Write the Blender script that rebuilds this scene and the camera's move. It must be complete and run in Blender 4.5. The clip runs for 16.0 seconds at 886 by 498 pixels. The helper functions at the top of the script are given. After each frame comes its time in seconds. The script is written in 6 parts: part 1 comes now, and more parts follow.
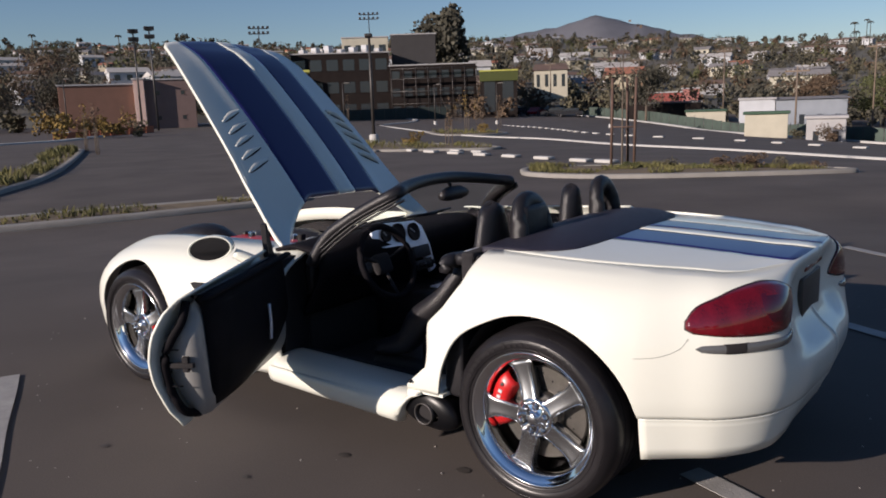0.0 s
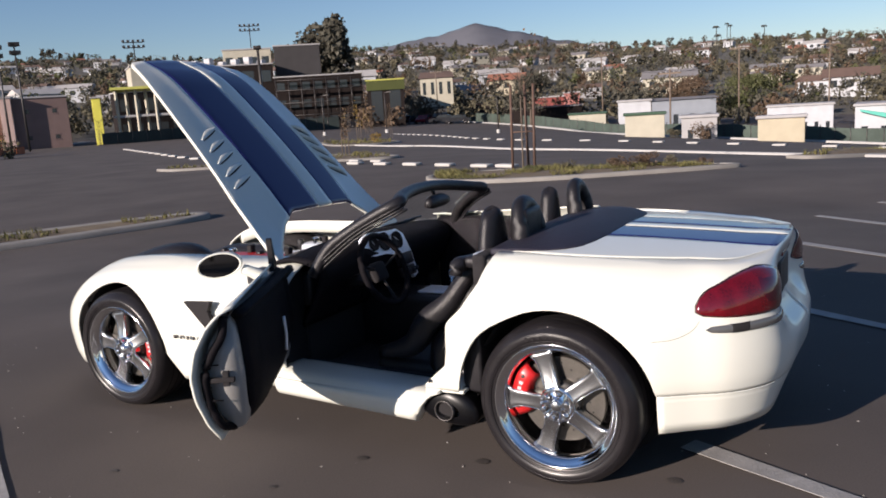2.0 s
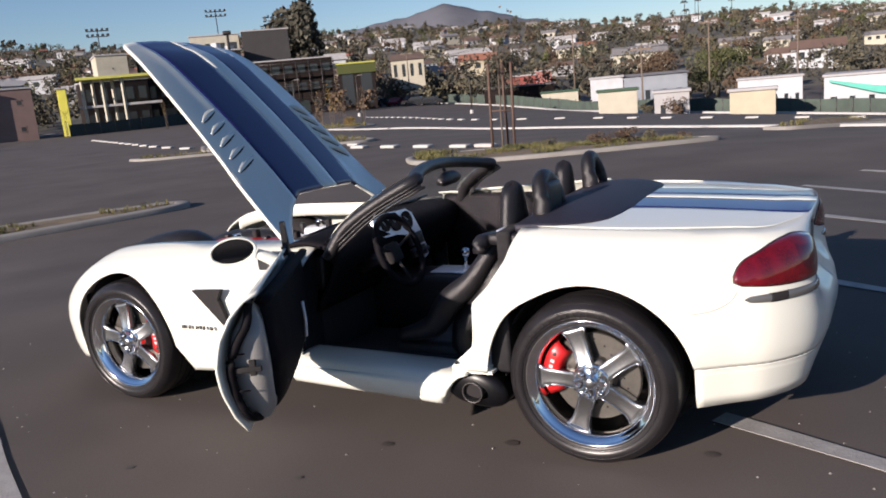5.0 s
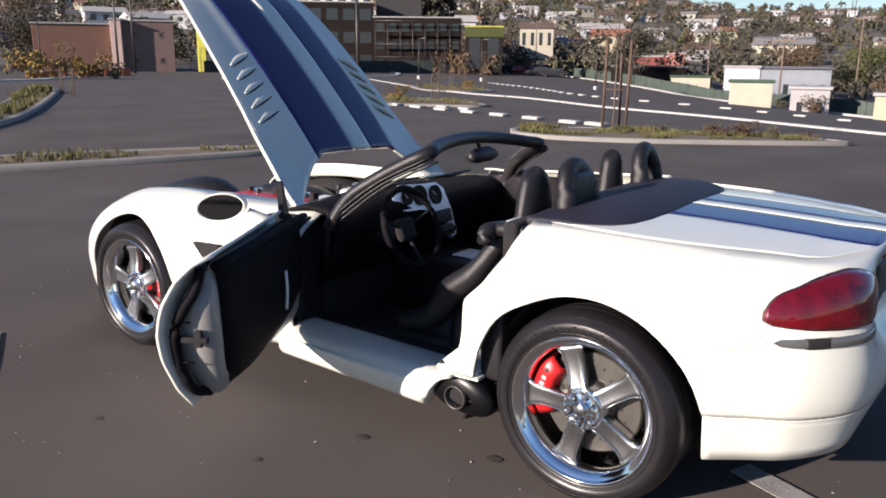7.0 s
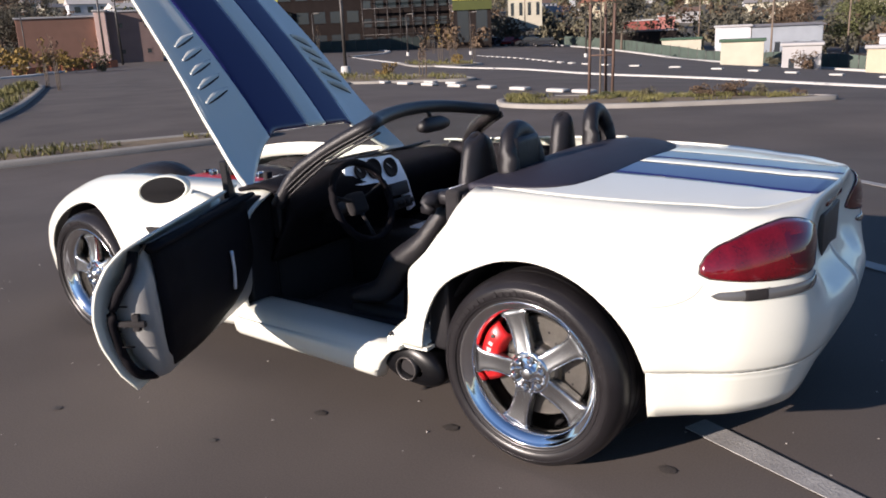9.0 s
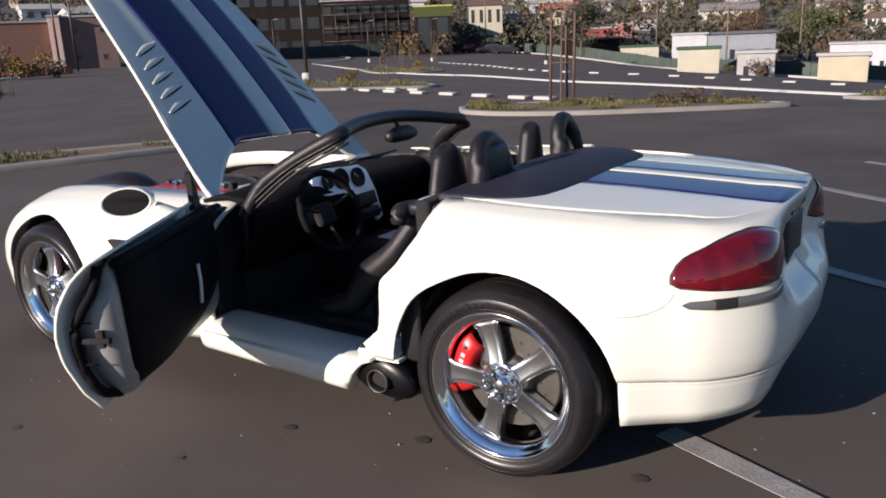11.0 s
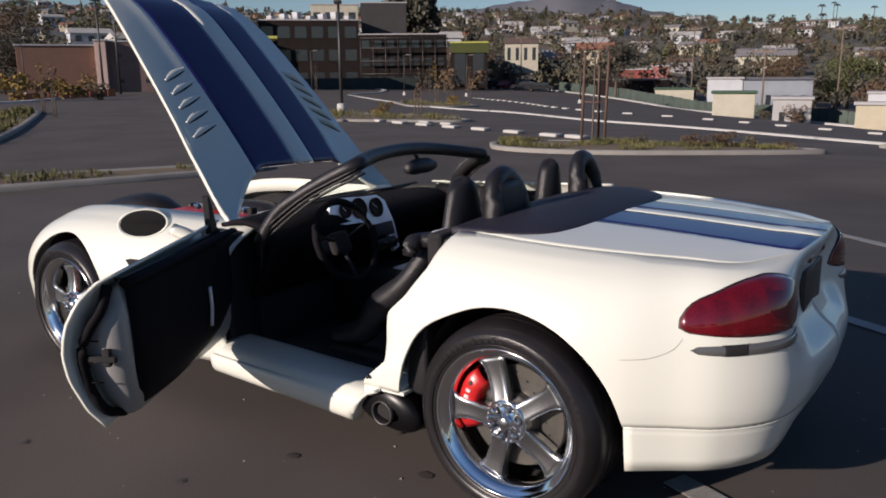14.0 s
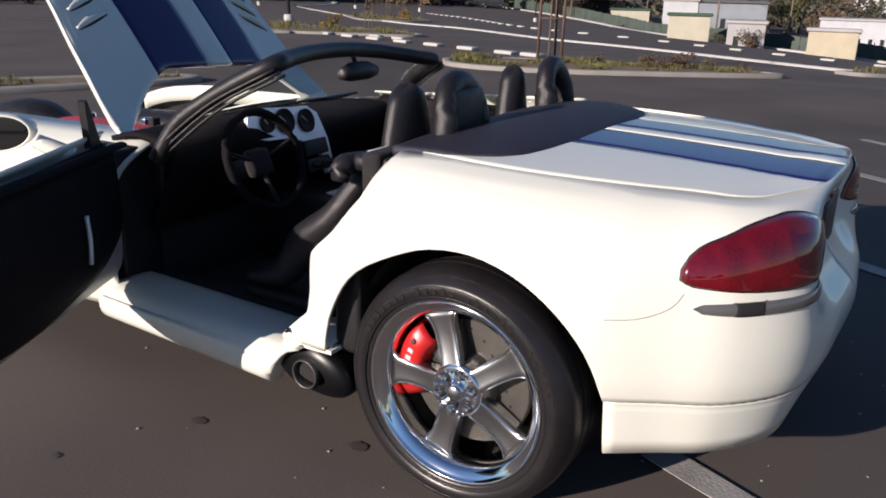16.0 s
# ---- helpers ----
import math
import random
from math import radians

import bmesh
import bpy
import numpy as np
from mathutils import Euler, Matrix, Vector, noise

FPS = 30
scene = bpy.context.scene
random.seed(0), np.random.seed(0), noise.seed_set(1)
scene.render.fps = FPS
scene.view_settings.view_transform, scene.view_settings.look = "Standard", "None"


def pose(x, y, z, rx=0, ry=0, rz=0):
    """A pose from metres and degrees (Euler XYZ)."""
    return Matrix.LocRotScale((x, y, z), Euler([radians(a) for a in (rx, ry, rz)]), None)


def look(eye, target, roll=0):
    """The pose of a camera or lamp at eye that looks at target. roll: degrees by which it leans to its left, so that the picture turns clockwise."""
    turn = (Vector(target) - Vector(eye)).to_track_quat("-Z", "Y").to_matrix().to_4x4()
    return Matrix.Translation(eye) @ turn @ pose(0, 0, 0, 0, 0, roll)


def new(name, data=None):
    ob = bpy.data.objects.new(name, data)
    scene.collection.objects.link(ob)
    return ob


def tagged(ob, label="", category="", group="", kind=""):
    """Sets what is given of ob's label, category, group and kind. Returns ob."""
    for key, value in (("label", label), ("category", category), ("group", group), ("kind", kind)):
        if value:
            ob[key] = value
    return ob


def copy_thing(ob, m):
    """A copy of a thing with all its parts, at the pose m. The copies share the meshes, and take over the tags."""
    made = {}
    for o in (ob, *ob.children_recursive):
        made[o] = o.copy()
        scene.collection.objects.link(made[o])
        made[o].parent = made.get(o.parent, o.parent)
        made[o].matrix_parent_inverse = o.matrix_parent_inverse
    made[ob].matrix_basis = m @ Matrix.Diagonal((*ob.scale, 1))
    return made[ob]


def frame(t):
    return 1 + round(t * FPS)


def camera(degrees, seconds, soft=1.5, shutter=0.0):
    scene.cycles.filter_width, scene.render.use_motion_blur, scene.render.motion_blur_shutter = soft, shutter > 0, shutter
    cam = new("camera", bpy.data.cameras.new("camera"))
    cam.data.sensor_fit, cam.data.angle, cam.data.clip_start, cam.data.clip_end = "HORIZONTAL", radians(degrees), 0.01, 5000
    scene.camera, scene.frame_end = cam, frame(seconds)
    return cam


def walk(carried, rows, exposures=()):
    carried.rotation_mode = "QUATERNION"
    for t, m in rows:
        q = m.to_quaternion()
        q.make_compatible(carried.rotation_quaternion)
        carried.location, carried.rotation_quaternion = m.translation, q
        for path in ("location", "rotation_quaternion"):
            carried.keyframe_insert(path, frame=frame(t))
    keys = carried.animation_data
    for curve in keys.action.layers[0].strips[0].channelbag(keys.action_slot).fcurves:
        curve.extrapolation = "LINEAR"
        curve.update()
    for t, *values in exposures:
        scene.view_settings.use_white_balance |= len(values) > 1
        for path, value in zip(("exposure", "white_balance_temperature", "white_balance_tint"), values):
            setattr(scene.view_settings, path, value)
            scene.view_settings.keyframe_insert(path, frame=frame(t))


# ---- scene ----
cam = camera(58.0, 16.0, soft=1.8)
# seconds, eye and target in metres, roll in degrees
PATH = [
    (0, (1.4146, -3.2876, 1.4906), (-0.3608, -0.9318, 0.9441), -2.063),
    (0.5, (1.2605, -3.3854, 1.5044), (-0.4065, -0.9482, 0.9739), -5.684),
    (1, (1.1334, -3.4683, 1.5318), (-0.4365, -0.9694, 0.9922), -2.249),
    (1.5, (1.1204, -3.5607, 1.5298), (-0.3466, -1.0007, 0.9869), -2.392),
    (2, (1.1010, -3.6967, 1.5304), (-0.3402, -1.1204, 0.9959), -3.711),
    (2.5, (1.0399, -3.7760, 1.5356), (-0.3786, -1.1899, 0.9880), -2.928),
    (3, (0.9308, -3.8484, 1.5430), (-0.4140, -1.2206, 1.0082), -4.718),
    (3.5, (0.8729, -3.9070, 1.5435), (-0.4293, -1.2578, 1.0088), -3.641),
    (4, (0.8439, -3.8941, 1.5339), (-0.4566, -1.2504, 0.9684), -4.535),
    (6.5, (0.9973, -3.2597, 1.4823), (-0.5614, -0.7893, 0.7988), -1.992),
    (7, (1.0424, -3.1702, 1.4779), (-0.6448, -0.7922, 0.7717), 0.378),
    (7.5, (1.1185, -3.1256, 1.4734), (-0.6984, -0.8510, 0.7483), 0.402),
    (8, (1.1892, -3.0795, 1.4562), (-0.5872, -0.7855, 0.6933), -0.326),
    (8.5, (1.2027, -3.0390, 1.4431), (-0.5157, -0.7129, 0.6451), -1.818),
    (11, (1.1651, -3.0380, 1.4586), (-0.3978, -0.5973, 0.6837), -2.406),
    (11.5, (1.2212, -3.0240, 1.4555), (-0.3147, -0.5694, 0.6707), -2.432),
    (12, (1.2525, -3.0197, 1.4489), (-0.3270, -0.5918, 0.6675), -2.568),
    (12.5, (1.2642, -3.0139, 1.4512), (-0.3291, -0.5916, 0.6808), -3.496),
    (13, (1.2521, -3.0051, 1.4462), (-0.3499, -0.6006, 0.6387), -4.299),
    (13.5, (1.2205, -2.9980, 1.4488), (-0.4146, -0.5998, 0.6905), -2.804),
    (14, (1.2099, -2.9980, 1.4538), (-0.4539, -0.5878, 0.8034), -0.486),
    (14.5, (1.1934, -2.9781, 1.4303), (-0.5123, -0.6181, 0.7086), -0.466),
    (15, (1.0891, -2.9016, 1.4045), (-0.4995, -0.4962, 0.5736), -1.807),
    (15.5, (0.9617, -2.7476, 1.3888), (-0.4932, -0.2667, 0.5353), -4.442),
    (16, (0.9249, -2.5225, 1.3433), (-0.5395, -0.0776, 0.4064), 1.236),
]
walk(cam, [(t, look(eye, target, roll)) for t, eye, target, roll in PATH],
     exposures=[(0, 0.04, 6400, 20), (0.5, 0.20, 6400, 20), (2, 0.37, 6400, 20), (3.5, 0.43, 6400, 20), (5.2, 0.50, 6400, 20), (7.5, 0.69, 6400, 20), (9.5, 0.65, 6400, 20), (11, 0.38, 6400, 20), (12, 0.15, 6400, 20), (13.5, -0.02, 6400, 20), (14.5, -0.04, 6400, 20), (15.5, 0.33, 6400, 20), (16, 0.26, 6400, 20)])

# ---- light ----
SUN_FROM = Vector((-0.8, -2.2, 0.72)).normalized()
world = bpy.data.worlds.new("sky")
scene.world = world
world.use_nodes = True
wn = world.node_tree.nodes
sky = wn.new("ShaderNodeTexSky")
sky.sky_type, sky.sun_disc = "NISHITA", False
sky.sun_elevation = math.asin(SUN_FROM.z)
sky.sun_rotation = math.atan2(SUN_FROM.x, SUN_FROM.y)
sky.altitude, sky.air_density, sky.dust_density, sky.ozone_density = 50, 1.0, 0.0, 4.0
wn["Background"].inputs["Strength"].default_value = 0.080
world.node_tree.links.new(sky.outputs[0], wn["Background"].inputs[0])
lamp = bpy.data.lights.new("sun", "SUN")
lamp.energy, lamp.angle, lamp.color = 5.8, radians(0.5), (1.0, 0.905, 0.76)
sun = new("sun", lamp)
sun.matrix_world = look(SUN_FROM * 50, (0, 0, 0))
scene.view_settings.exposure = 0.0


# ---- materials ----
def material(name, color, rough=0.5, metal=0.0, spread=0.0, scale=8.0, bump=0.0, fine=120.0, second=None, coat=0.0, random_tint=0.0, spec=0.5):
    """A surface with its colour varied at two scales, fine relief, and optional clear coat."""
    m = bpy.data.materials.new(name)
    m.use_nodes = True
    nt, b = m.node_tree, m.node_tree.nodes["Principled BSDF"]
    b.inputs["Base Color"].default_value = (*color, 1)
    b.inputs["Roughness"].default_value = rough
    b.inputs["Metallic"].default_value = metal
    b.inputs["Coat Weight"].default_value = coat
    b.inputs["Coat Roughness"].default_value = 0.04
    b.inputs["Specular IOR Level"].default_value = spec
    if spread or bump or random_tint:
        tc = nt.nodes.new("ShaderNodeTexCoord")
        big, small = nt.nodes.new("ShaderNodeTexNoise"), nt.nodes.new("ShaderNodeTexNoise")
        big.inputs["Scale"].default_value, small.inputs["Scale"].default_value = scale, fine
        big.inputs["Detail"].default_value = small.inputs["Detail"].default_value = 4
        for n in (big, small):
            nt.links.new(tc.outputs["Object"], n.inputs["Vector"])
        add = nt.nodes.new("ShaderNodeMath")
        add.operation = "ADD"
        half = nt.nodes.new("ShaderNodeMath")
        half.operation, half.inputs[1].default_value = "MULTIPLY", 0.6
        nt.links.new(small.outputs["Fac"], half.inputs[0])
        nt.links.new(big.outputs["Fac"], add.inputs[0])
        nt.links.new(half.outputs[0], add.inputs[1])
        last = add.outputs[0]
        if random_tint:
            info = nt.nodes.new("ShaderNodeObjectInfo")
            mul = nt.nodes.new("ShaderNodeMath")
            mul.operation, mul.inputs[1].default_value = "MULTIPLY_ADD", random_tint
            nt.links.new(info.outputs["Random"], mul.inputs[0])
            nt.links.new(last, mul.inputs[2])
            last = mul.outputs[0]
        ramp = nt.nodes.new("ShaderNodeMapRange")
        ramp.inputs["From Min"].default_value, ramp.inputs["From Max"].default_value = 0.45, 1.15 + random_tint
        mix = nt.nodes.new("ShaderNodeMix")
        mix.data_type = "RGBA"
        a = [max(0.0, c * (1 - spread)) for c in color]
        z = list(second) if second else [min(1.0, c * (1 + spread)) for c in color]
        mix.inputs[6].default_value, mix.inputs[7].default_value = (*a, 1), (*z, 1)
        nt.links.new(last, ramp.inputs["Value"])
        nt.links.new(ramp.outputs[0], mix.inputs[0])
        nt.links.new(mix.outputs[2], b.inputs["Base Color"])
        if bump:
            bp = nt.nodes.new("ShaderNodeBump")
            bp.inputs["Strength"].default_value, bp.inputs["Distance"].default_value = bump, 0.01
            nt.links.new(small.outputs["Fac"], bp.inputs["Height"])
            nt.links.new(bp.outputs["Normal"], b.inputs["Normal"])
    return m


PAINT = material("pearl_white_paint", (0.74, 0.745, 0.665), 0.30, spread=0.015, scale=3, coat=0.6)
BLUE = material("blue_stripe_paint", (0.013, 0.012, 0.085), 0.28, spread=0.05, scale=3, coat=0.55)
SILVERPAINT = material("silver_stripe_paint", (0.62, 0.64, 0.66), 0.3, 0.2, coat=0.3)
BLACKPLASTIC = material("black_plastic", (0.016, 0.015, 0.017), 0.42, spread=0.3, scale=20, bump=0.15, fine=400, spec=0.4)
LEATHER = material("black_leather", (0.015, 0.014, 0.016), 0.36, spread=0.3, scale=14, bump=0.25, fine=260, spec=0.4)
# the cover's violet-blue sheen is mixed into this black base colour
VINYL = material("black_canvas", (0.020, 0.018, 0.030), 0.55, spread=0.25, scale=5, bump=0.3, fine=500)
DASH = material("matt_dash_vinyl", (0.009, 0.008, 0.010), 0.7, spread=0.3, scale=14, bump=0.2, fine=300, spec=0.08)
CARPET = material("black_carpet", (0.022, 0.020, 0.022), 0.95, spread=0.4, scale=30, bump=0.6, fine=600)
RUBBER = material("tyre_rubber", (0.015, 0.0135, 0.015), 0.32, spread=0.35, scale=9, bump=0.05, fine=220, spec=0.38)
CHROME = material("chrome", (0.82, 0.83, 0.84), 0.09, 1.0)
BRUSHED = material("satin_chrome", (0.46, 0.475, 0.49), 0.26, 1.0, spread=0.1, scale=12)
STEEL = material("disc_steel", (0.085, 0.08, 0.078), 0.5, 0.8, spread=0.2, scale=30)
REDPAINT = material("red_caliper_paint", (0.50, 0.012, 0.012), 0.38, spread=0.1, scale=20, coat=0.5)
REDLENS = material("red_lens", (0.105, 0.002, 0.006), 0.08, spread=0.5, scale=16, coat=1.0)
SMOKELENS = material("smoked_lens", (0.10, 0.10, 0.10), 0.1, coat=1.0)
SILVER = material("silver_trim", (0.74, 0.77, 0.84), 0.32, 0.3, spread=0.06, scale=20)
DARK = material("dark_underside", (0.014, 0.012, 0.013), 0.9, spread=0.3)
# door-end paint greyed to stand in for the shade on it
DOORGREY = material("door_jamb_shade_grey", (0.30, 0.295, 0.285), 0.4, spread=0.05, scale=10)
GLASS = bpy.data.materials.new("clear_glass")
GLASS.use_nodes = True
gb = GLASS.node_tree.nodes["Principled BSDF"]
gb.inputs["Base Color"].default_value = (0.82, 0.86, 0.86, 1)
gb.inputs["Roughness"].default_value, gb.inputs["Transmission Weight"].default_value, gb.inputs["IOR"].default_value = 0.0, 1.0, 1.05
MIRROR = material("mirror_glass", (0.14, 0.14, 0.145), 0.03, 1.0)


# ---- mesh helpers ----
def part(name, bm, mat, parent=None, label="", smooth=True):
    """Links a bmesh, or a (vertices, faces) pair, as one mesh object."""
    me = bpy.data.meshes.new(name)
    if isinstance(bm, tuple):
        me.from_pydata([tuple(map(float, v)) for v in bm[0]], [], bm[1])
    else:
        bm.to_mesh(me)
        bm.free()
    me.materials.append(mat)
    if smooth:
        me.shade_smooth()
    ob = new(name, me)
    if parent:
        ob.parent = parent
    if label:
        tagged(ob, label)
    return ob


def thing(name, label, category, group="", at=(0, 0, 0)):
    e = new(name)
    e.empty_display_size = 0.1
    e.location = at
    return tagged(e, label, category, group)


def structure(ob, label, category):
    return tagged(ob, label, category, kind="structure")


def grid(P, flip=False):
    """Vertices and faces of a surface through rows of points, of equal length."""
    P = np.asarray(P, float)
    n, m = P.shape[:2]
    f = []
    for i in range(n - 1):
        for j in range(m - 1):
            q = [i * m + j, (i + 1) * m + j, (i + 1) * m + j + 1, i * m + j + 1]
            f.append(q[::-1] if flip else q)
    return P.reshape(-1, 3), f


def thick(ob, t, offset=-1.0):
    md = ob.modifiers.new("thickness", "SOLIDIFY")
    md.thickness, md.offset, md.use_even_offset = t, offset, False
    return ob


def sheet(name, P, mat, parent, t=0.006, flip=False, label="", offset=-1.0):
    ob = part(name, grid(P, flip), mat, parent, label)
    return thick(ob, t, offset) if t else ob


def flipped(P):
    return np.asarray(P, float) * np.array([1, -1, 1])


def box(x0, x1, y0, y1, z0, z1, bevel=0.0, seg=2, m=None):
    bm = bmesh.new()
    bmesh.ops.create_cube(bm, size=1, matrix=Matrix.LocRotScale(((x0 + x1) / 2, (y0 + y1) / 2, (z0 + z1) / 2), None, (abs(x1 - x0), abs(y1 - y0), abs(z1 - z0))))
    if bevel:
        bmesh.ops.bevel(bm, geom=bm.edges[:], offset=bevel, segments=seg, affect="EDGES", profile=0.6)
    if m:
        bm.transform(m)
    return bm


def smooth_path(pts, n):
    """n points along a Catmull-Rom curve through pts."""
    p = np.asarray(pts, float)
    k = len(p)
    ext = np.vstack([2 * p[0] - p[1], p, 2 * p[-1] - p[-2]])
    out = []
    for u in np.linspace(0, k - 1, n):
        i = min(int(u), k - 2)
        t = u - i
        a, b, c, d = ext[i:i + 4]
        out.append(0.5 * (2 * b + (c - a) * t + (2 * a - 5 * b + 4 * c - d) * t * t + (3 * b - a - 3 * c + d) * t ** 3))
    return np.array(out)


def tube(pts, r, sides=10, n=0, squash=1.0, closed=False, caps=True):
    """A swept round or oval bar."""
    p = smooth_path(pts, n) if n else np.asarray(pts, float)
    k = len(p)
    radii = r if hasattr(r, "__len__") else [r] * k
    if len(radii) != k:
        radii = np.interp(np.linspace(0, 1, k), np.linspace(0, 1, len(radii)), radii)
    V, F, up = [], [], Vector((0, 0, 1))
    for i in range(k):
        a, b = p[(i - 1) % k if closed else max(i - 1, 0)], p[(i + 1) % k if closed else min(i + 1, k - 1)]
        d = Vector(b - a).normalized()
        s = d.cross(up if abs(d.z) < 0.95 else Vector((1, 0, 0))).normalized()
        w = s.cross(d).normalized()
        for j in range(sides):
            t = 2 * math.pi * j / sides
            V.append(Vector(p[i]) + float(radii[i]) * (math.cos(t) * s + squash * math.sin(t) * w))
    for i in range(k if closed else k - 1):
        for j in range(sides):
            i2 = (i + 1) % k
            F.append([i * sides + j, i * sides + (j + 1) % sides, i2 * sides + (j + 1) % sides, i2 * sides + j])
    if caps and not closed:
        F += [list(range(sides))[::-1], [(k - 1) * sides + j for j in range(sides)]]
    return [tuple(v) for v in V], F


def lathe(profile, n=48, centre=(0, 0, 0), axis="y"):
    """A body turned round an axis; profile: (radius, place along the axis)."""
    V, F, k = [], [], len(profile)
    for i in range(n):
        t = 2 * math.pi * i / n
        for r, h in profile:
            q = (r * math.cos(t), h, r * math.sin(t)) if axis == "y" else (r * math.cos(t), r * math.sin(t), h)
            V.append((q[0] + centre[0], q[1] + centre[1], q[2] + centre[2]))
    for i in range(n):
        for j in range(k - 1):
            a, b = i * k, ((i + 1) % n) * k
            F.append([a + j, b + j, b + j + 1, a + j + 1])
    return V, F


def joined(*geos):
    V, F = [], []
    for v, f in geos:
        o = len(V)
        V += [tuple(q) for q in v]
        F += [[i + o for i in q] for q in f]
    return V, F


def moved(geo, m):
    return [tuple(m @ Vector(v)) for v in geo[0]], geo[1]


def from_bm(bm):
    bm.verts.ensure_lookup_table()
    bm.verts.index_update()
    g = [tuple(v.co) for v in bm.verts], [[v.index for v in f.verts] for f in bm.faces]
    bm.free()
    return g


def prism(outline, y0, y1):
    """An outline of (x, z) points given depth along y."""
    n = len(outline)
    V = [(x, y0, z) for x, z in outline] + [(x, y1, z) for x, z in outline]
    F = [list(range(n)), list(range(2 * n - 1, n - 1, -1))] + [[i, n + i, n + (i + 1) % n, (i + 1) % n] for i in range(n)]
    return V, F

# ---- the sports car ----
car = thing("sports_car", "white convertible sports car with blue stripes, hood and driver door open", "car")
GLOSSBLACK = material("gloss_black_housing", (0.004, 0.004, 0.005), 0.3, spread=0.2, scale=18, spec=0.2)
HUB = {"rear": (0.0, 0.345), "front": (-2.51, 0.335)}
ARCH_R, ARCH_F = 0.382, 0.362


def outline(pts, n):
    p = smooth_path([(x, y, 0) for x, y in pts], 400)[:, :2]
    s = np.concatenate([[0], np.cumsum(np.linalg.norm(np.diff(p, axis=0), axis=1))])
    return p, s


def along(p, s, q):
    return np.array([np.interp(q, s, p[:, 0]), np.interp(q, s, p[:, 1])]).T


TAIL, TAIL_S = outline([(-0.60, -0.90), (-0.45, -0.905), (-0.3, -0.925), (0, -0.945), (0.2, -0.925), (0.36, -0.875), (0.5, -0.80), (0.64, -0.72), (0.76, -0.58), (0.815, -0.40), (0.83, -0.2), (0.84, 0)], 400)
Z_IN = [0.20, 0.25, 0.380, 0.386, 0.393, 0.45, 0.53, 0.56, 0.585, 0.65, 0.72, 0.78, 0.83, 0.865, 0.885, 0.905]
IN_SIDE = [0.06, 0.045, 0.022, 0.0235, 0.020, 0.004, 0.0, 0.0, 0.0, 0.006, 0.024, 0.052, 0.09, 0.135, 0.18, 0.25]
IN_CORNER = [0.09, 0.06, 0.026, 0.0265, 0.022, 0.004, 0.0, 0.002, 0.005, 0.012, 0.020, 0.028, 0.040, 0.062, 0.090, 0.15]
IN_MID = [0.13, 0.09, 0.034, 0.0345, 0.028, 0.006, 0.0, 0.018, 0.060, 0.105, 0.118, 0.115, 0.10, 0.082, 0.078, 0.085]

SIDE_Q, CORNER_Q, MID_Q = (float(TAIL_S[np.argmin(np.abs(TAIL[:, 0] - x))]) for x in (0.36, 0.772, 0.828))


def softened(x, y, grid_x, sigma, keep=-9.0):
    """A polyline resampled and rounded off; left sharp below keep."""
    fine = np.interp(grid_x, x, y)
    k = np.exp(-0.5 * ((grid_x[:, None] - grid_x[None, :]) / sigma) ** 2)
    return np.where(grid_x < keep, fine, (k @ fine) / k.sum(1))


Z_FINE = np.linspace(0.20, 0.905, 283)
INSETS = [softened(Z_IN, t, Z_FINE, 0.018, 0.41) for t in (IN_SIDE, IN_CORNER, IN_MID)]
for t, raw in zip(INSETS, (IN_SIDE, IN_CORNER, IN_MID)):
    t[Z_FINE > 0.875] = np.interp(Z_FINE[Z_FINE > 0.875], Z_IN, raw)
Q_FINE = np.linspace(0, float(TAIL_S[-1]), 240)
TOP_FINE = softened([0.3, 0.7, SIDE_Q, CORNER_Q, MID_Q], [0.905, 0.898, 0.888, 0.872, 0.892], Q_FINE, 0.12)


def tail_point(q, z, out=0.0):
    """The rear body's skin at a length q along its plan and a height z."""
    a, b = along(TAIL, TAIL_S, q - 0.004), along(TAIL, TAIL_S, q + 0.004)
    c, d = along(TAIL, TAIL_S, q), b - a
    d = d / np.linalg.norm(d)
    nrm = np.array([d[1], -d[0]])
    top = float(np.interp(q, Q_FINE, TOP_FINE))
    zz = z if z < 0.6 else 0.6 + (z - 0.6) * (0.905 - 0.6) / (top - 0.6)
    v = [float(np.interp(zz, Z_FINE, t)) for t in INSETS]
    w = float(np.interp(q, [SIDE_Q - 0.12, CORNER_Q, MID_Q], [0, 1, 2]))
    w = math.floor(w) + (w % 1) ** 2 * (3 - 2 * (w % 1))
    inset = v[0] + (v[1] - v[0]) * w if w < 1 else v[1] + (v[2] - v[1]) * (w - 1)
    if w < 1:
        nrm = nrm * w + np.array([0, -1]) * (1 - w)
        nrm /= np.linalg.norm(nrm)
    return np.array([c[0] - nrm[0] * (inset - out), c[1] - nrm[1] * (inset - out), z]), top


EDGE_Z, EDGE_X = [0.2, 0.36, 0.39, 0.456, 0.63, 0.70, 0.80, 0.905], [-0.56, -0.55, -0.52, -0.445, -0.44, -0.385, -0.345, -0.325]


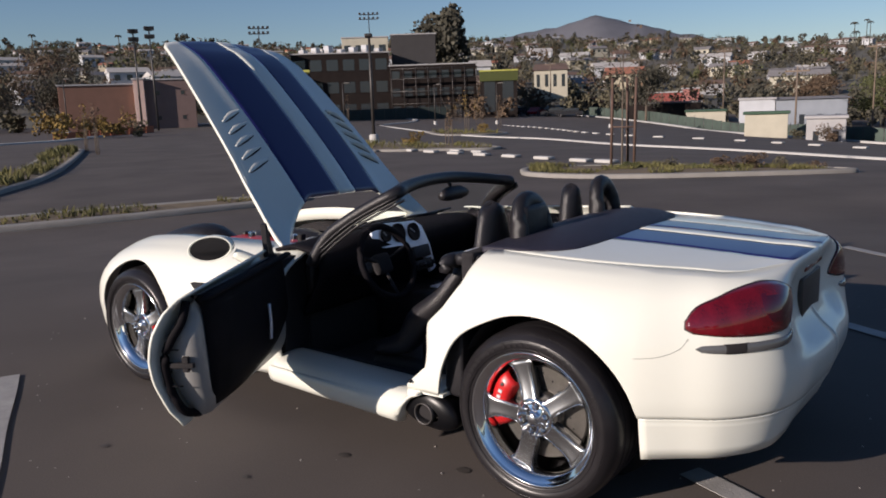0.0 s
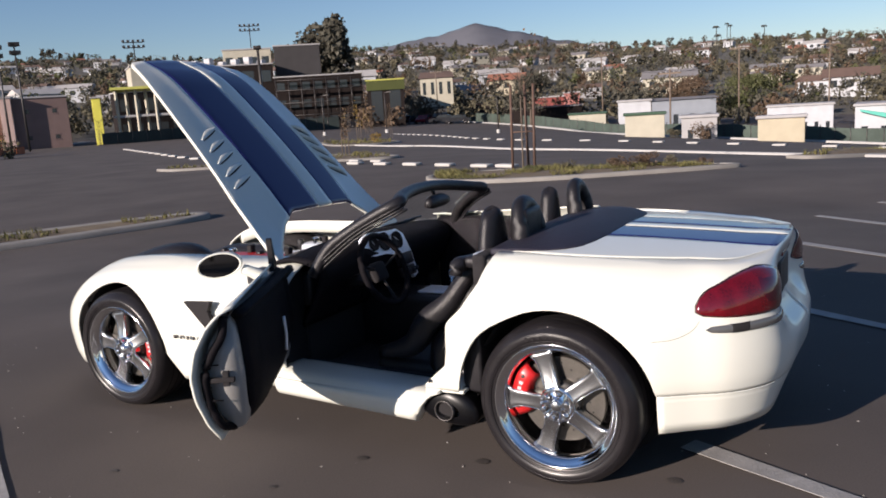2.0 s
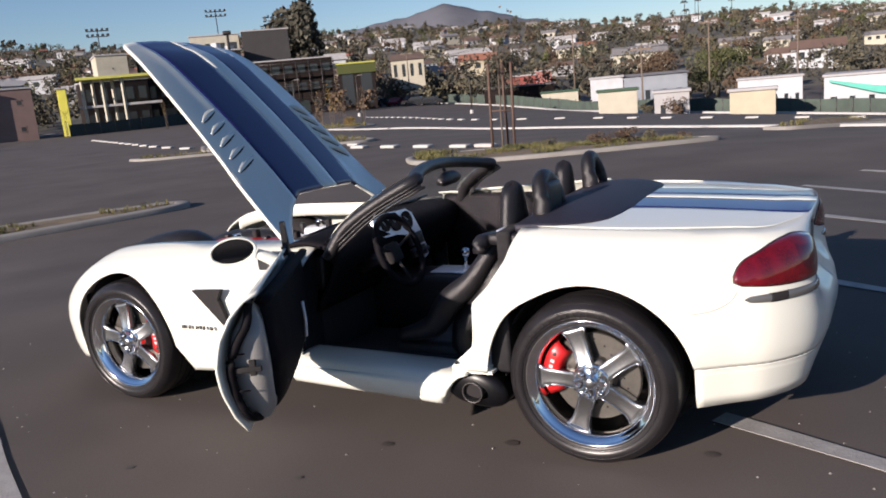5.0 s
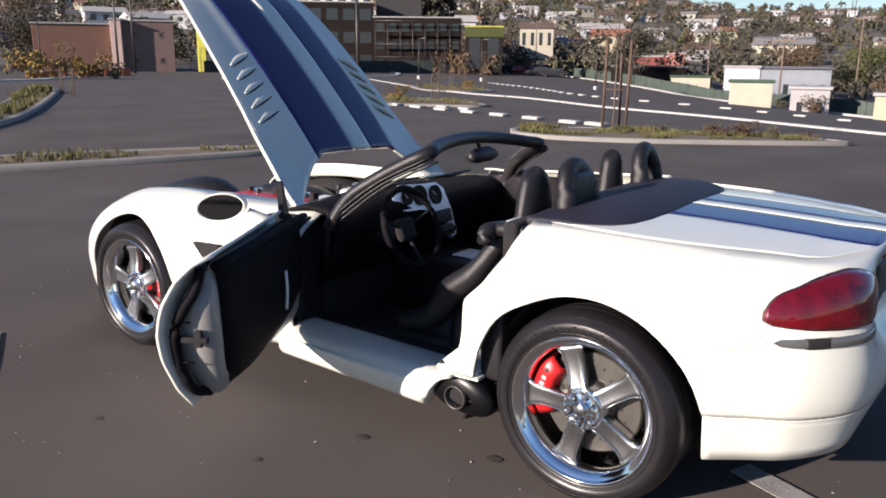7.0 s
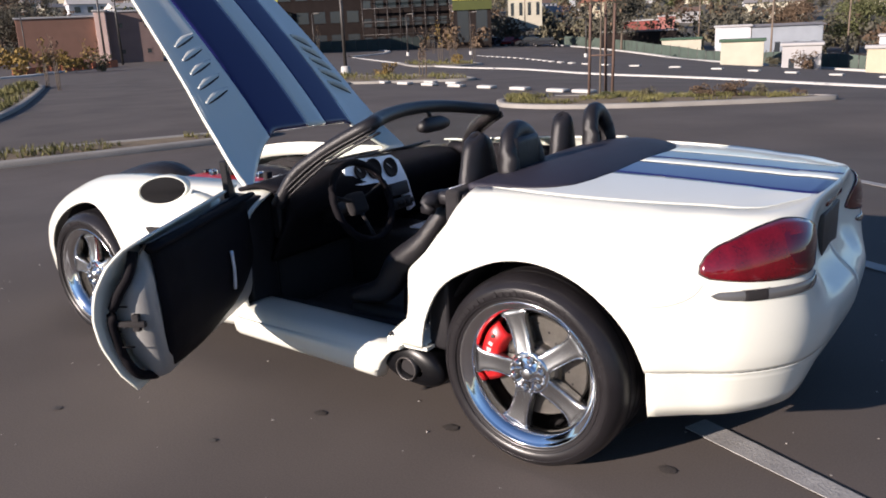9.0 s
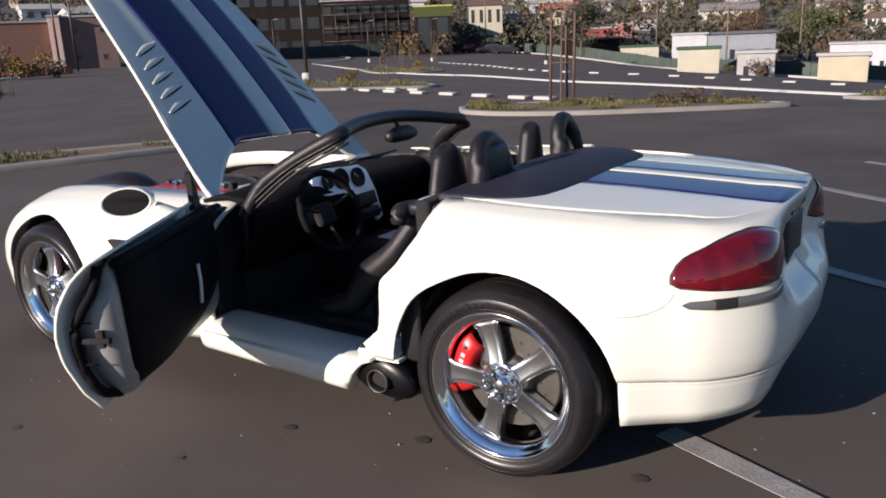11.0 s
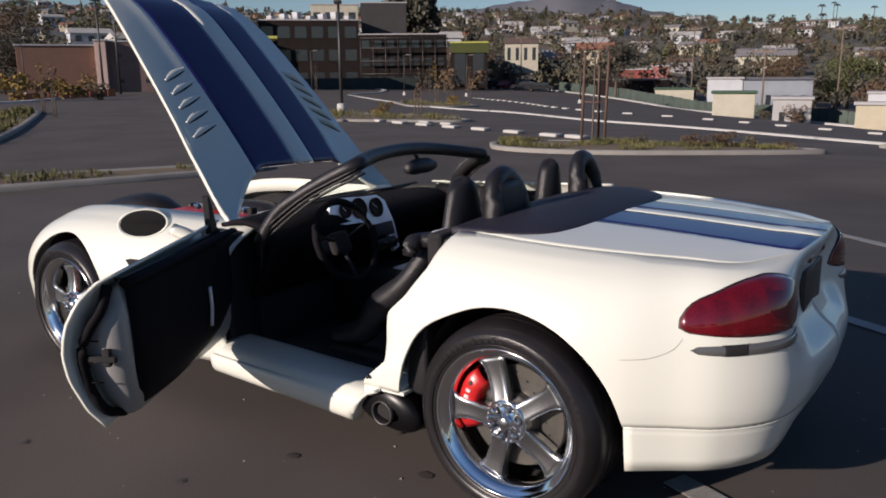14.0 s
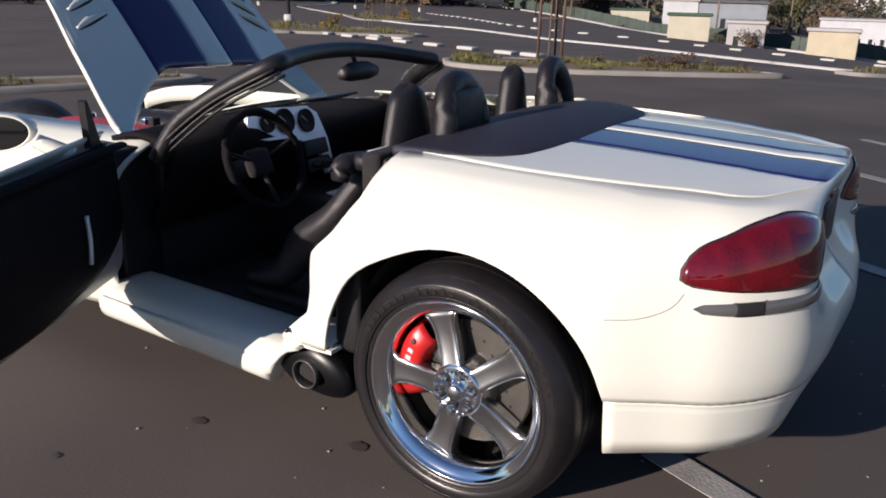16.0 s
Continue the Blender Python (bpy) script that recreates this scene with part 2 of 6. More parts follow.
def rear_panel():
    """Left quarter and half the bumper, cut round the wheel."""
    th = np.linspace(-math.pi / 2, math.pi / 2, 33)
    xs = list(ARCH_R * np.sin(th))
    qs = [np.interp(x, TAIL[:200, 0], TAIL_S[:200]) if x < TAIL[199, 0] else 0 for x in xs]
    front = np.linspace(np.interp(-0.44, TAIL[:200, 0], TAIL_S[:200]), qs[0], 5)[:-1]
    back = np.linspace(qs[-1], TAIL_S[-1], 34)[1:]
    rows = []
    for k, q in enumerate([*front, *qs, *back]):
        x = along(TAIL, TAIL_S, q)[0]
        low = np.interp(q, [qs[-1], (qs[-1] + TAIL_S[-1]) / 2, TAIL_S[-1]], [0.240, 0.256, 0.30])
        if len(front) <= k < len(front) + len(qs):
            low = max(low, HUB["rear"][1] + math.sqrt(max(0, ARCH_R ** 2 - x * x)))
        elif k < len(front):
            low = 0.345
        _, top = tail_point(q, 0.5)
        col = []
        heights = np.linspace(max(low, 0.345 if k < len(front) + len(qs) // 2 else 0.40), top, 32)
        for z in heights:
            pnt, _ = tail_point(q, z)
            w = max(0.0, min(1.0, (-0.10 - x) / 0.34))
            pnt[1] -= 0.032 * w * max(0.0, min(1.0, (0.52 - z) / 0.14))
            sweep = np.interp(z, EDGE_Z, EDGE_X) + 0.44
            pnt[0] += sweep * (w if sweep > 0 else max(0.0, min(1.0, (-0.378 - x) / 0.060)))
            pnt[0] -= 0.036 * max(0.0, min(1.0, (-0.04 - x) / 0.26)) * max(0.0, min(1.0, (0.80 - z) / 0.15))
            col.append(pnt)
        rows.append(col)
    return np.array(rows)


QUARTER = rear_panel()
sheet("rear_quarter_panel", QUARTER, PAINT, car, 0.012, flip=False)
SKIRT = []
Q0 = float(np.interp(ARCH_R, TAIL[:200, 0], TAIL_S[:200]))
for q in np.linspace(Q0, TAIL_S[-1], 36):
    low = np.interp(q, [Q0, (Q0 + TAIL_S[-1]) / 2, TAIL_S[-1]], [0.240, 0.256, 0.30])
    SKIRT.append([tail_point(q, z)[0] for z in (low, low + (0.37 - low) / 3, low + (0.37 - low) / 1.5, 0.371, 0.380, 0.386, 0.393, 0.4005)])
sheet("rear_bumper_skirt", SKIRT, PAINT, car, 0.012, flip=False)
sheet("rear_bumper_skirt", flipped(SKIRT), PAINT, car, 0.012, flip=True)
sheet("rear_quarter_panel", flipped(QUARTER), PAINT, car, 0.012, flip=True)


def arch_liner(name, x, z, r, side, y_in):
    rows = []
    for t in np.linspace(-0.16, math.pi + 0.12, 26):
        rows.append([(x + r * math.cos(t), side * y, z + r * math.sin(t)) for y in (0.82, 0.75, y_in)])
    rows = np.array(rows)
    sheet("arch_liner", rows, DARK, car, 0.004, flip=side > 0)
    part("arch_back", lathe([(0.0, 0), (r, 0)], 30, (x, side * y_in, z)), DARK, car)


for sd in (-1, 1):
    arch_liner("arch_liner", 0.0, 0.345, ARCH_R + 0.004, sd, 0.52)
    arch_liner("arch_liner", -2.51, 0.335, ARCH_F + 0.004, sd, 0.55)

# deck with its two stripes, spanning the panels' upper edges
EDGE = QUARTER[:, -1, :]
SIDE_X, SIDE_Y, SIDE_Z = EDGE[:, 0], -EDGE[:, 1], EDGE[:, 2]
K0 = int(np.argmax(SIDE_X > 0.2))


def deck_rear(y):
    return float(np.interp(abs(y), SIDE_Y[K0:][::-1], SIDE_X[K0:][::-1]))


def deck_z(x, y):
    wide = float(np.interp(x, SIDE_X, SIDE_Y))
    fade = max(0.0, min(1.0, (deck_rear(y) - x) / 0.10)) ** 0.7
    return float(np.interp(x, SIDE_X, SIDE_Z)) + (0.020 * max(0.0, 1 - (y / max(wide, 0.05)) ** 2) - 0.012 * max(0.0, y)) * fade + 0.001


def deck_strip(name, y0, y1, mat, label=""):
    rows = []
    for y in np.linspace(y0, y1, max(3, int(abs(y1 - y0) / 0.025))):
        rows.append([(x, y, deck_z(x, y)) for x in np.linspace(-0.33, deck_rear(y), 30)])
    return sheet(name, rows, mat, car, 0.01, flip=True, label=label)


def deck_side(sd):
    """The outer panel, from the stripe to the crest of the quarter."""
    rows = []
    for x in np.linspace(-0.33, deck_rear(0.30) - 0.002, 60):
        w = float(np.interp(x, SIDE_X, SIDE_Y))
        rows.append([(x, sd * y, deck_z(x, sd * y)) for y in np.linspace(0.30, max(w, 0.3001), 14)])
    return sheet("decklid_panel", rows, PAINT, car, 0.01, flip=sd < 0)


for a, b, mt, nm in ((-0.30, -0.06, BLUE, "decklid_stripe"), (-0.06, 0.06, PAINT, "decklid_panel"), (0.06, 0.30, BLUE, "decklid_stripe")):
    deck_strip(nm, a, b, mt)
for sd in (-1, 1):
    deck_side(sd)
# soft tonneau over the folded roof
rows = []
for y in np.linspace(-0.672, 0.672, 41):
    a = abs(y) / 0.672
    x1 = np.interp(abs(y), [0, 0.3, 0.45, 0.55, 0.61, 0.645, 0.672], [0.07, 0.06, 0.035, 0.0, -0.05, -0.11, -0.19])
    rows.append([(x, y, 0.890 + 0.062 * (1 - a ** 3) * math.sin(math.pi * min(1, max(0.0, u * 1.0)) * 0.5 + 0.2) * (1 - u ** 4) + 0.018) for u, x in ((u, -0.36 + u * (x1 + 0.36)) for u in np.linspace(0, 1, 14))])
sheet("tonneau_cover", rows, VINYL, car, 0.03, flip=True, label="black canvas cover behind the seats")

# front fenders and nose
NOSE, NOSE_S = outline([(-1.38, -0.893), (-1.6, -0.90), (-1.9, -0.905), (-2.2, -0.92), (-2.5, -0.93), (-2.8, -0.90), (-3.0, -0.83), (-3.16, -0.70), (-3.27, -0.5), (-3.33, -0.25), (-3.35, 0)], 400)
H_IN, IN_F = [0, 0.15, 0.45, 0.65, 0.8, 0.9, 0.96, 1.0], [0.05, 0.02, 0.0, 0.012, 0.055, 0.12, 0.19, 0.30]


def nose_point(q, h, low, top):
    a, b = along(NOSE, NOSE_S, q - 0.01), along(NOSE, NOSE_S, q + 0.01)
    c, d = along(NOSE, NOSE_S, q), b - a
    d = d / np.linalg.norm(d)
    nrm = np.array([-d[1], d[0]])
    w = max(0, min(1, (-2.7 - c[0]) / 0.5))
    nrm = nrm * w + np.array([0, -1]) * (1 - w)
    reach = min(0.06, h, 1 - h)
    inset = np.mean([np.interp(h + reach * k / 3, H_IN, IN_F) for k in range(-3, 4)])
    return c[0] - nrm[0] * inset, c[1] - nrm[1] * inset, low + (top - low) * h


def front_panel():
    th = np.linspace(math.pi / 2, -math.pi / 2, 31)
    xs = -2.51 + ARCH_F * np.sin(th)
    X = -NOSE[:300, 0]
    qs = [np.interp(-x, X, NOSE_S[:300]) for x in xs]
    a = np.linspace(0, qs[0], 12)[:-1]
    b = np.linspace(qs[-1], NOSE_S[-1], 36)[1:]
    rows = []
    for k, q in enumerate([*a, *qs, *b]):
        x = along(NOSE, NOSE_S, q)[0]
        low = np.interp(-x, [1.38, 1.9, 2.1, 2.85, 3.3, 3.42], [0.23, 0.205, 0.20, 0.20, 0.13, 0.12])
        full = low
        if len(a) <= k < len(a) + len(qs):
            low = max(low, 0.335 + math.sqrt(max(0, ARCH_F ** 2 - (x + 2.51) ** 2)))
        top = np.mean([np.interp(d - x, [1.3, 1.8, 2.4, 2.75, 3.0, 3.2, 3.33, 3.42], [0.825, 0.820, 0.814, 0.780, 0.704, 0.612, 0.55, 0.51]) for d in np.linspace(-0.14, 0.14, 9)])
        h0 = (low - full) / (top - full)
        rows.append([nose_point(q, h, full, top) for h in np.linspace(h0, 1, 26)])
    return np.array(rows)


FENDER = front_panel()
sheet("front_fender", FENDER, PAINT, car, 0.01, flip=True)
sheet("front_fender", flipped(FENDER), PAINT, car, 0.01, flip=False)

# side vents behind the front wheels: dark plates painted as shaded recesses
for sd in (-1, 1):
    part("side_vent", prism([(-1.955, 0.640), (-1.775, 0.648), (-1.80, 0.60), (-1.745, 0.47), (-1.765, 0.455)], sd * 0.905, sd * 0.93), DARK, car, "dark plate in place of the vent's shaded recess", smooth=False)

# sills
for sd in (-1, 1):
    rows = []
    for x in np.linspace(-1.40, -0.51, 40):
        k = (x + 1.40) / 0.88
        lo = 0.225 - 0.04 * k
        sec = [(-0.86, lo - 0.01), (-0.905, lo), (-0.93, lo + 0.03), (-0.935, lo + 0.08), (-0.922, 0.295), (-0.89, 0.326 - 0.01 * k), (-0.80, 0.334 - 0.015 * k), (-0.71, 0.325 - 0.02 * k), (-0.69, 0.28)]
        arch = np.interp(x, [-0.675, -0.64, -0.61, -0.565, -0.50], [0.0, 0.195, 0.265, 0.318, 0.343])
        rows.append([(x, y * -sd, max(z, arch)) for y, z in smooth_path([(0, y, z) for y, z in sec], 22)[:, 1:]])
    sheet("sill", rows, PAINT, car, 0.006, flip=sd < 0)
    rows = [[(x, y * -sd, z) for y, z in ((-0.89, 0.33), (-0.885, 0.355), (-0.80, 0.36), (-0.71, 0.345), (-0.69, 0.28))] for x in np.linspace(-0.555, -0.42, 8)]
    sheet("sill_step", rows, PAINT, car, 0.006, flip=sd < 0)
    # exhaust outlet at the end of the sill
    cover = [(-0.585, 0.30), (-0.585, 0.343), (-0.50, 0.350), (-0.405, 0.350), (-0.405, 0.338), (-0.50, 0.335), (-0.565, 0.312)]
    cv = part("exhaust_cover", prism([(x, z) for x, z in cover], sd * 0.86, sd * 0.910), PAINT, car, smooth=False)
    rows = []
    for t in np.linspace(0, 2 * math.pi, 41):
        c, w = math.cos(t), math.sin(t)
        ring = []
        for k, y in ((0.94, 0.80), (0.94, 0.875), (0.92, 0.888), (0.8, 0.900), (0.55, 0.909), (0.36, 0.912)):
            ring.append((-0.49 + 0.150 * c * k + 0.01 * (1 - k), sd * y, 0.255 + (0.098 if w > 0 else 0.072) * w * k - 0.02 * c * k * (1 if c > 0 else 0.4)))
        rows.append(ring)
    part("exhaust_shroud", grid(rows, sd > 0), GLOSSBLACK, car, "glossy black exhaust housing")
    part("exhaust_pipe", lathe([(r, h * -sd) for r, h in ((0.038, 0.06), (0.039, 0.0), (0.042, -0.006), (0.046, -0.004), (0.047, 0.02))], 28, (-0.497, sd * 0.920, 0.256)), STEEL, cv, "dark metal side exhaust tip")
    part("pipe_inside", lathe([(0.0, 0), (0.036, 0)], 24, (-0.497, sd * 0.905, 0.256)), DARK, cv)

# underbody
# unseen box added to stop sunlight passing under the tail
part("rear_underpanel", box(0.37, 0.58, -0.52, 0.45, 0.16, 0.25, 0.02), DARK, car)
part("floorpan", box(-3.1, 0.40, -0.60, 0.60, 0.15, 0.21, 0.02), DARK, car)


# wheels
DISC = material("brake_disc_steel", (0.13, 0.12, 0.107), 0.42, 0.75, spread=0.15, scale=40)


def wheel(x, sd, r_tyre, r_rim, width, z):
    yo = sd * (0.775 + width / 2)
    s = -sd

    def pf(p):
        return [(r, h * s) for r, h in p]
    rim = part("wheel", lathe(pf([(r_rim - 0.034, width), (r_rim - 0.034, 0.10), (r_rim - 0.036, 0.060), (r_rim - 0.030, 0.030), (r_rim - 0.020, 0.018), (r_rim - 0.008, 0.012), (r_rim, 0.006), (r_rim + 0.004, 0.0), (r_rim + 0.004, 0.012), (r_rim - 0.01, 0.03), (r_rim - 0.015, width)]), 72, (x, yo, z)), CHROME, car, "polished chrome five-spoke wheel")
    w = width
    tyre = part("tyre", lathe(pf([(r_rim - 0.004, 0.018), (r_rim + 0.006, 0.004), (r_rim + 0.012, -0.003), (r_rim + 0.016, -0.001), (r_rim + 0.022, -0.007), (r_rim + 0.036, -0.010), (r_tyre - 0.038, -0.009), (r_tyre - 0.034, -0.006), (r_tyre - 0.024, 0.002), (r_tyre - 0.013, 0.016), (r_tyre - 0.006, 0.034), (r_tyre - 0.001, 0.060), (r_tyre, w / 2), (r_tyre - 0.001, w - 0.05), (r_tyre - 0.02, w), (r_rim, w)]), 80, (x, yo, z)), RUBBER, rim)
    # dark rings painted as the shade in tread grooves, and raised rings on the sidewall
    part("tread_groove", joined(*[lathe([(r_tyre + 0.0012, yo + s * (0.072 + k * 0.045)), (r_tyre + 0.0012, yo + s * (0.080 + k * 0.045))], 60, (x, 0, z)) for k in range(4)]), DARK, tyre)
    part("sidewall_ring", joined(*[tube([(x + rr * math.cos(t), yo - s * dd, z + rr * math.sin(t)) for t in np.linspace(0, 2 * math.pi, 72, endpoint=False)], 0.0016, 5, closed=True) for rr, dd in ((r_rim + 0.020, 0.006), (r_tyre - 0.040, 0.009))]), RUBBER, tyre)
    for k in range(26):
        t = math.radians(18 + 5.2 * k + (4 if k > 12 else 0))
        if k in (5, 6, 18):
            continue
        m = Matrix.Translation((x, yo - s * 0.0105, z)) @ Matrix.Rotation(-t, 4, "Y")
        part("sidewall_mark", moved(from_bm(box(r_rim + 0.028, r_rim + 0.040 + 0.003 * (k % 3), -0.001, 0.001, -0.006, 0.006)), m), RUBBER, tyre, smooth=False)
    for k in range(5):
        a = math.radians(90 + 72 * k + (18 if r_tyre > 0.332 else 10))
        ca, sa = math.cos(a), math.sin(a)
        rows = []
        for u in np.linspace(0, 1, 11):
            rr = 0.052 + u * (r_rim - 0.086)
            half = np.interp(u, [0, 0.3, 0.75, 0.92, 1], [0.034, 0.031, 0.034, 0.043, 0.058])
            depth = 0.026 + 0.016 * u + 0.010 * math.sin(u * math.pi)
            sec = []
            for v, dd in ((-1.02, 0.045), (-1.0, 0.012), (-0.96, 0.005), (-0.88, 0.0015), (-0.80, 0.0), (-0.5, 0.001), (0, 0.002), (0.5, 0.001), (0.80, 0.0), (0.88, 0.0015), (0.96, 0.005), (1.0, 0.012), (1.02, 0.045)):
                lx, lz = ca * rr - sa * v * half, sa * rr + ca * v * half
                sec.append((x + lx, yo + s * (depth + dd), z + lz))
            rows.append(sec)
        spoke = sheet("spoke", rows, BRUSHED, rim, 0.004, flip=sd > 0)
        for sv in (-1, 1):
            edge = []
            for u in np.linspace(0.1, 0.98, 8):
                rr = 0.052 + u * (r_rim - 0.086)
                half = np.interp(u, [0, 0.3, 0.75, 0.92, 1], [0.034, 0.031, 0.034, 0.043, 0.058]) * 0.955
                edge.append((x + ca * rr - sa * sv * half, yo + s * (0.0295 + 0.016 * u + 0.010 * math.sin(u * math.pi)), z + sa * rr + ca * sv * half))
            part("spoke_edge", tube(edge, 0.0022, 6), CHROME, spoke)
    hub = part("hub", lathe(pf([(0.0, 0.016), (0.020, 0.016), (0.027, 0.019), (0.030, 0.024), (0.034, 0.030), (0.066, 0.027), (0.073, 0.031), (0.076, 0.045), (0.077, 0.09)]), 36, (x, yo, z)), CHROME, rim)
    part("hub_cap", lathe(pf([(0.0, 0.008), (0.014, 0.009), (0.021, 0.012), (0.024, 0.018), (0.025, 0.026)]), 24, (x, yo, z)), BRUSHED, hub)
    for k in range(6):
        a = 2 * math.pi * k / 6 + 0.3
        part("lug_nut", lathe(pf([(0.0, 0.006), (0.006, 0.007), (0.0085, 0.010), (0.0095, 0.018), (0.012, 0.022), (0.013, 0.04)]), 8, (x + 0.051 * math.cos(a), yo, z + 0.051 * math.sin(a))), CHROME, hub, smooth=False)
        part("lug_seat", lathe(pf([(0.0125, 0.030), (0.0145, 0.0245), (0.0165, 0.027), (0.017, 0.034)]), 14, (x + 0.051 * math.cos(a), yo, z + 0.051 * math.sin(a))), DARK, hub)
        for q in (0.37, 0.67):
            part("cap_bolt", lathe(pf([(0.0, 0.015), (0.003, 0.016), (0.0045, 0.019), (0.005, 0.03)]), 7, (x + 0.061 * math.cos(a + q), yo, z + 0.061 * math.sin(a + q))), CHROME, hub, smooth=False)
    disc = part("brake_disc", lathe(pf([(0.085, 0.085), (0.088, 0.10), (0.175, 0.10), (0.178, 0.104), (0.178, 0.125), (0.08, 0.125)]), 56, (x, yo, z)), DISC, rim, "vented steel brake disc", smooth=False)
    part("disc_bell", lathe(pf([(0.0, 0.07), (0.075, 0.07), (0.084, 0.078), (0.086, 0.10)]), 30, (x, yo, z)), STEEL, disc)
    # flat dark dots stand in for the shade in drilled holes
    for k in range(20):
        a = 2 * math.pi * k / 20
        rr = 0.112 + 0.02 * (k % 3)
        part("disc_hole", lathe(pf([(0.0, 0.0992), (0.0045, 0.0992)]), 8, (x + rr * math.cos(a), yo, z + rr * math.sin(a))), DARK, disc)
    rows = []
    fwd = math.pi * 0.94 if r_tyre > 0.332 else 0.06 * math.pi
    for t in np.linspace(fwd - 0.62, fwd + 0.62, 15):
        e = 1 - abs(t - fwd) / 0.62
        bulge = 0.020 * min(1, e * 3)
        sec = [(0.205, 0.14), (0.207, 0.09 - bulge), (0.200, 0.078 - bulge), (0.190, 0.074 - bulge), (0.165, 0.070 - bulge), (0.146, 0.072 - bulge), (0.137, 0.080 - bulge), (0.128, 0.095), (0.128, 0.14)]
        rows.append([(x + r * math.cos(t), yo + s * h, z + r * math.sin(t)) for r, h in sec])
    cal = sheet("brake_caliper", rows, REDPAINT, rim, 0.010, flip=sd > 0, label="red painted brake caliper")
    for q in (-0.38, 0.38):
        part("caliper_bolt", lathe(pf([(0.0, 0.046), (0.007, 0.047), (0.008, 0.056)]), 7, (x + 0.176 * math.cos(fwd + q), yo, z + 0.176 * math.sin(fwd + q))), STEEL, cal, smooth=False)
    for k in range(4):
        t = fwd - 0.21 + 0.14 * k
        m = Matrix.Translation((x + 0.171 * math.cos(t), yo + s * 0.0495, z + 0.171 * math.sin(t))) @ Matrix.Rotation(-t, 4, "Y")
        part("caliper_mark", moved(from_bm(box(-0.008, 0.008, -0.0015, 0.0015, -0.007, 0.006)), m), SILVERPAINT, cal, smooth=False)
    # coil spring and inner drum behind the disc
    part("upright", lathe(pf([(0.0, 0.15), (0.07, 0.15), (0.09, 0.20), (0.09, 0.24)]), 20, (x, yo, z)), STEEL, rim)
    return rim


for sd in (-1, 1):
    wheel(0.0, sd, 0.338, 0.2495, 0.30, 0.338)
    wheel(-2.51, sd, 0.326, 0.2370, 0.26, 0.326)


# tail lights on the corners
def tail_patch(u0, u1, lower, upper, out, n=22, m=14):
    rows = []
    for u in np.linspace(0, 1, n):
        q = u0 + (u1 - u0) * u
        lo, hi = lower(u), upper(u)
        rows.append([tail_point(q, lo + (hi - lo) * v, out * math.sin(math.pi * min(1, max(0, 0.08 + 0.84 * v))) ** 0.5 * min(1.0, (4 * min(u, 1 - u)) ** 0.5 + 0.2))[0] for v in np.linspace(0, 1, m)])
    return np.array(rows)


DARKLENS = material("dark_red_lens", (0.055, 0.002, 0.010), 0.1, spread=0.5, scale=20, coat=1.0)
Q_TIP = np.interp(0.515, TAIL[:300, 0], TAIL_S[:300])
Q_END = Q_TIP + 0.575
LENS_H = smooth_path([(0, 0, 0.030), (0.02, 0, 0.054), (0.07, 0, 0.084), (0.16, 0, 0.110), (0.3, 0, 0.139), (0.45, 0, 0.156), (0.58, 0, 0.160), (0.72, 0, 0.146), (0.84, 0, 0.114), (0.93, 0, 0.074), (0.985, 0, 0.035), (1, 0, 0.006)], 160)
lens_lo = lambda u: 0.706 + 0.012 * max(0.0, 1 - u / 0.05) - 0.016 * math.sin(math.pi * min(1, u * 1.1)) + 0.04 * max(0.0, u - 0.85) * 3 * max(0.0, u - 0.85) / 0.15
lens_hi = lambda u: max(lens_lo(u) + 0.002, 0.708 - 0.016 * math.sin(math.pi * min(1, u * 1.1)) + float(np.interp(u, LENS_H[:, 0], LENS_H[:, 2])))
LENS = tail_patch(Q_TIP, Q_END, lens_lo, lens_hi, 0.012, 36)
# darker patch laid over the upper outer part of the lens
LENS_PATCH = tail_patch(Q_TIP + 0.24, Q_TIP + 0.545, lambda u: lens_lo(0.42 + 0.53 * u) + 0.010 + 0.05 * (1 - min(1.0, u * 4)), lambda u: lens_hi(0.42 + 0.53 * u) - 0.010, 0.0128, 22, 10)
TRIM = tail_patch(Q_TIP - 0.004, Q_END + 0.004, lambda u: lens_lo(u) - 0.003, lambda u: lens_hi(u) + 0.003, 0.004, 36)
slot_lo = lambda u: 0.652 + 0.012 * u ** 4 - 0.017 * max(0.0, math.sin(math.pi * u)) ** 0.22
slot_hi = lambda u: 0.652 + 0.012 * u ** 4 + 0.017 * max(0.0, math.sin(math.pi * u)) ** 0.22
SLOT = tail_patch(Q_TIP + 0.035, Q_TIP + 0.50, slot_lo, slot_hi, 0.009)
SLOT_MID = tail_patch(Q_TIP + 0.13, Q_TIP + 0.22, lambda u: slot_lo(0.35 + 0.2 * u), lambda u: slot_hi(0.35 + 0.2 * u), 0.011)
for k, fl in ((1, False), (-1, True)):
    side = (lambda P: P) if k == 1 else flipped
    t = sheet("tail_light", side(TRIM), BLACKPLASTIC, car, 0.004, flip=fl, label="red teardrop tail light")
    sheet("tail_light_lens", side(LENS), REDLENS, t, 0.004, flip=fl)
    sheet("reflector", side(LENS_PATCH), DARKLENS, t, 0.002, flip=fl)
    r = sheet("side_marker", side(SLOT), SMOKELENS, car, 0.004, flip=fl, label="dark smoked marker strip")
    sheet("side_marker_lens", side(SLOT_MID), DARK, r, 0.002, flip=fl)

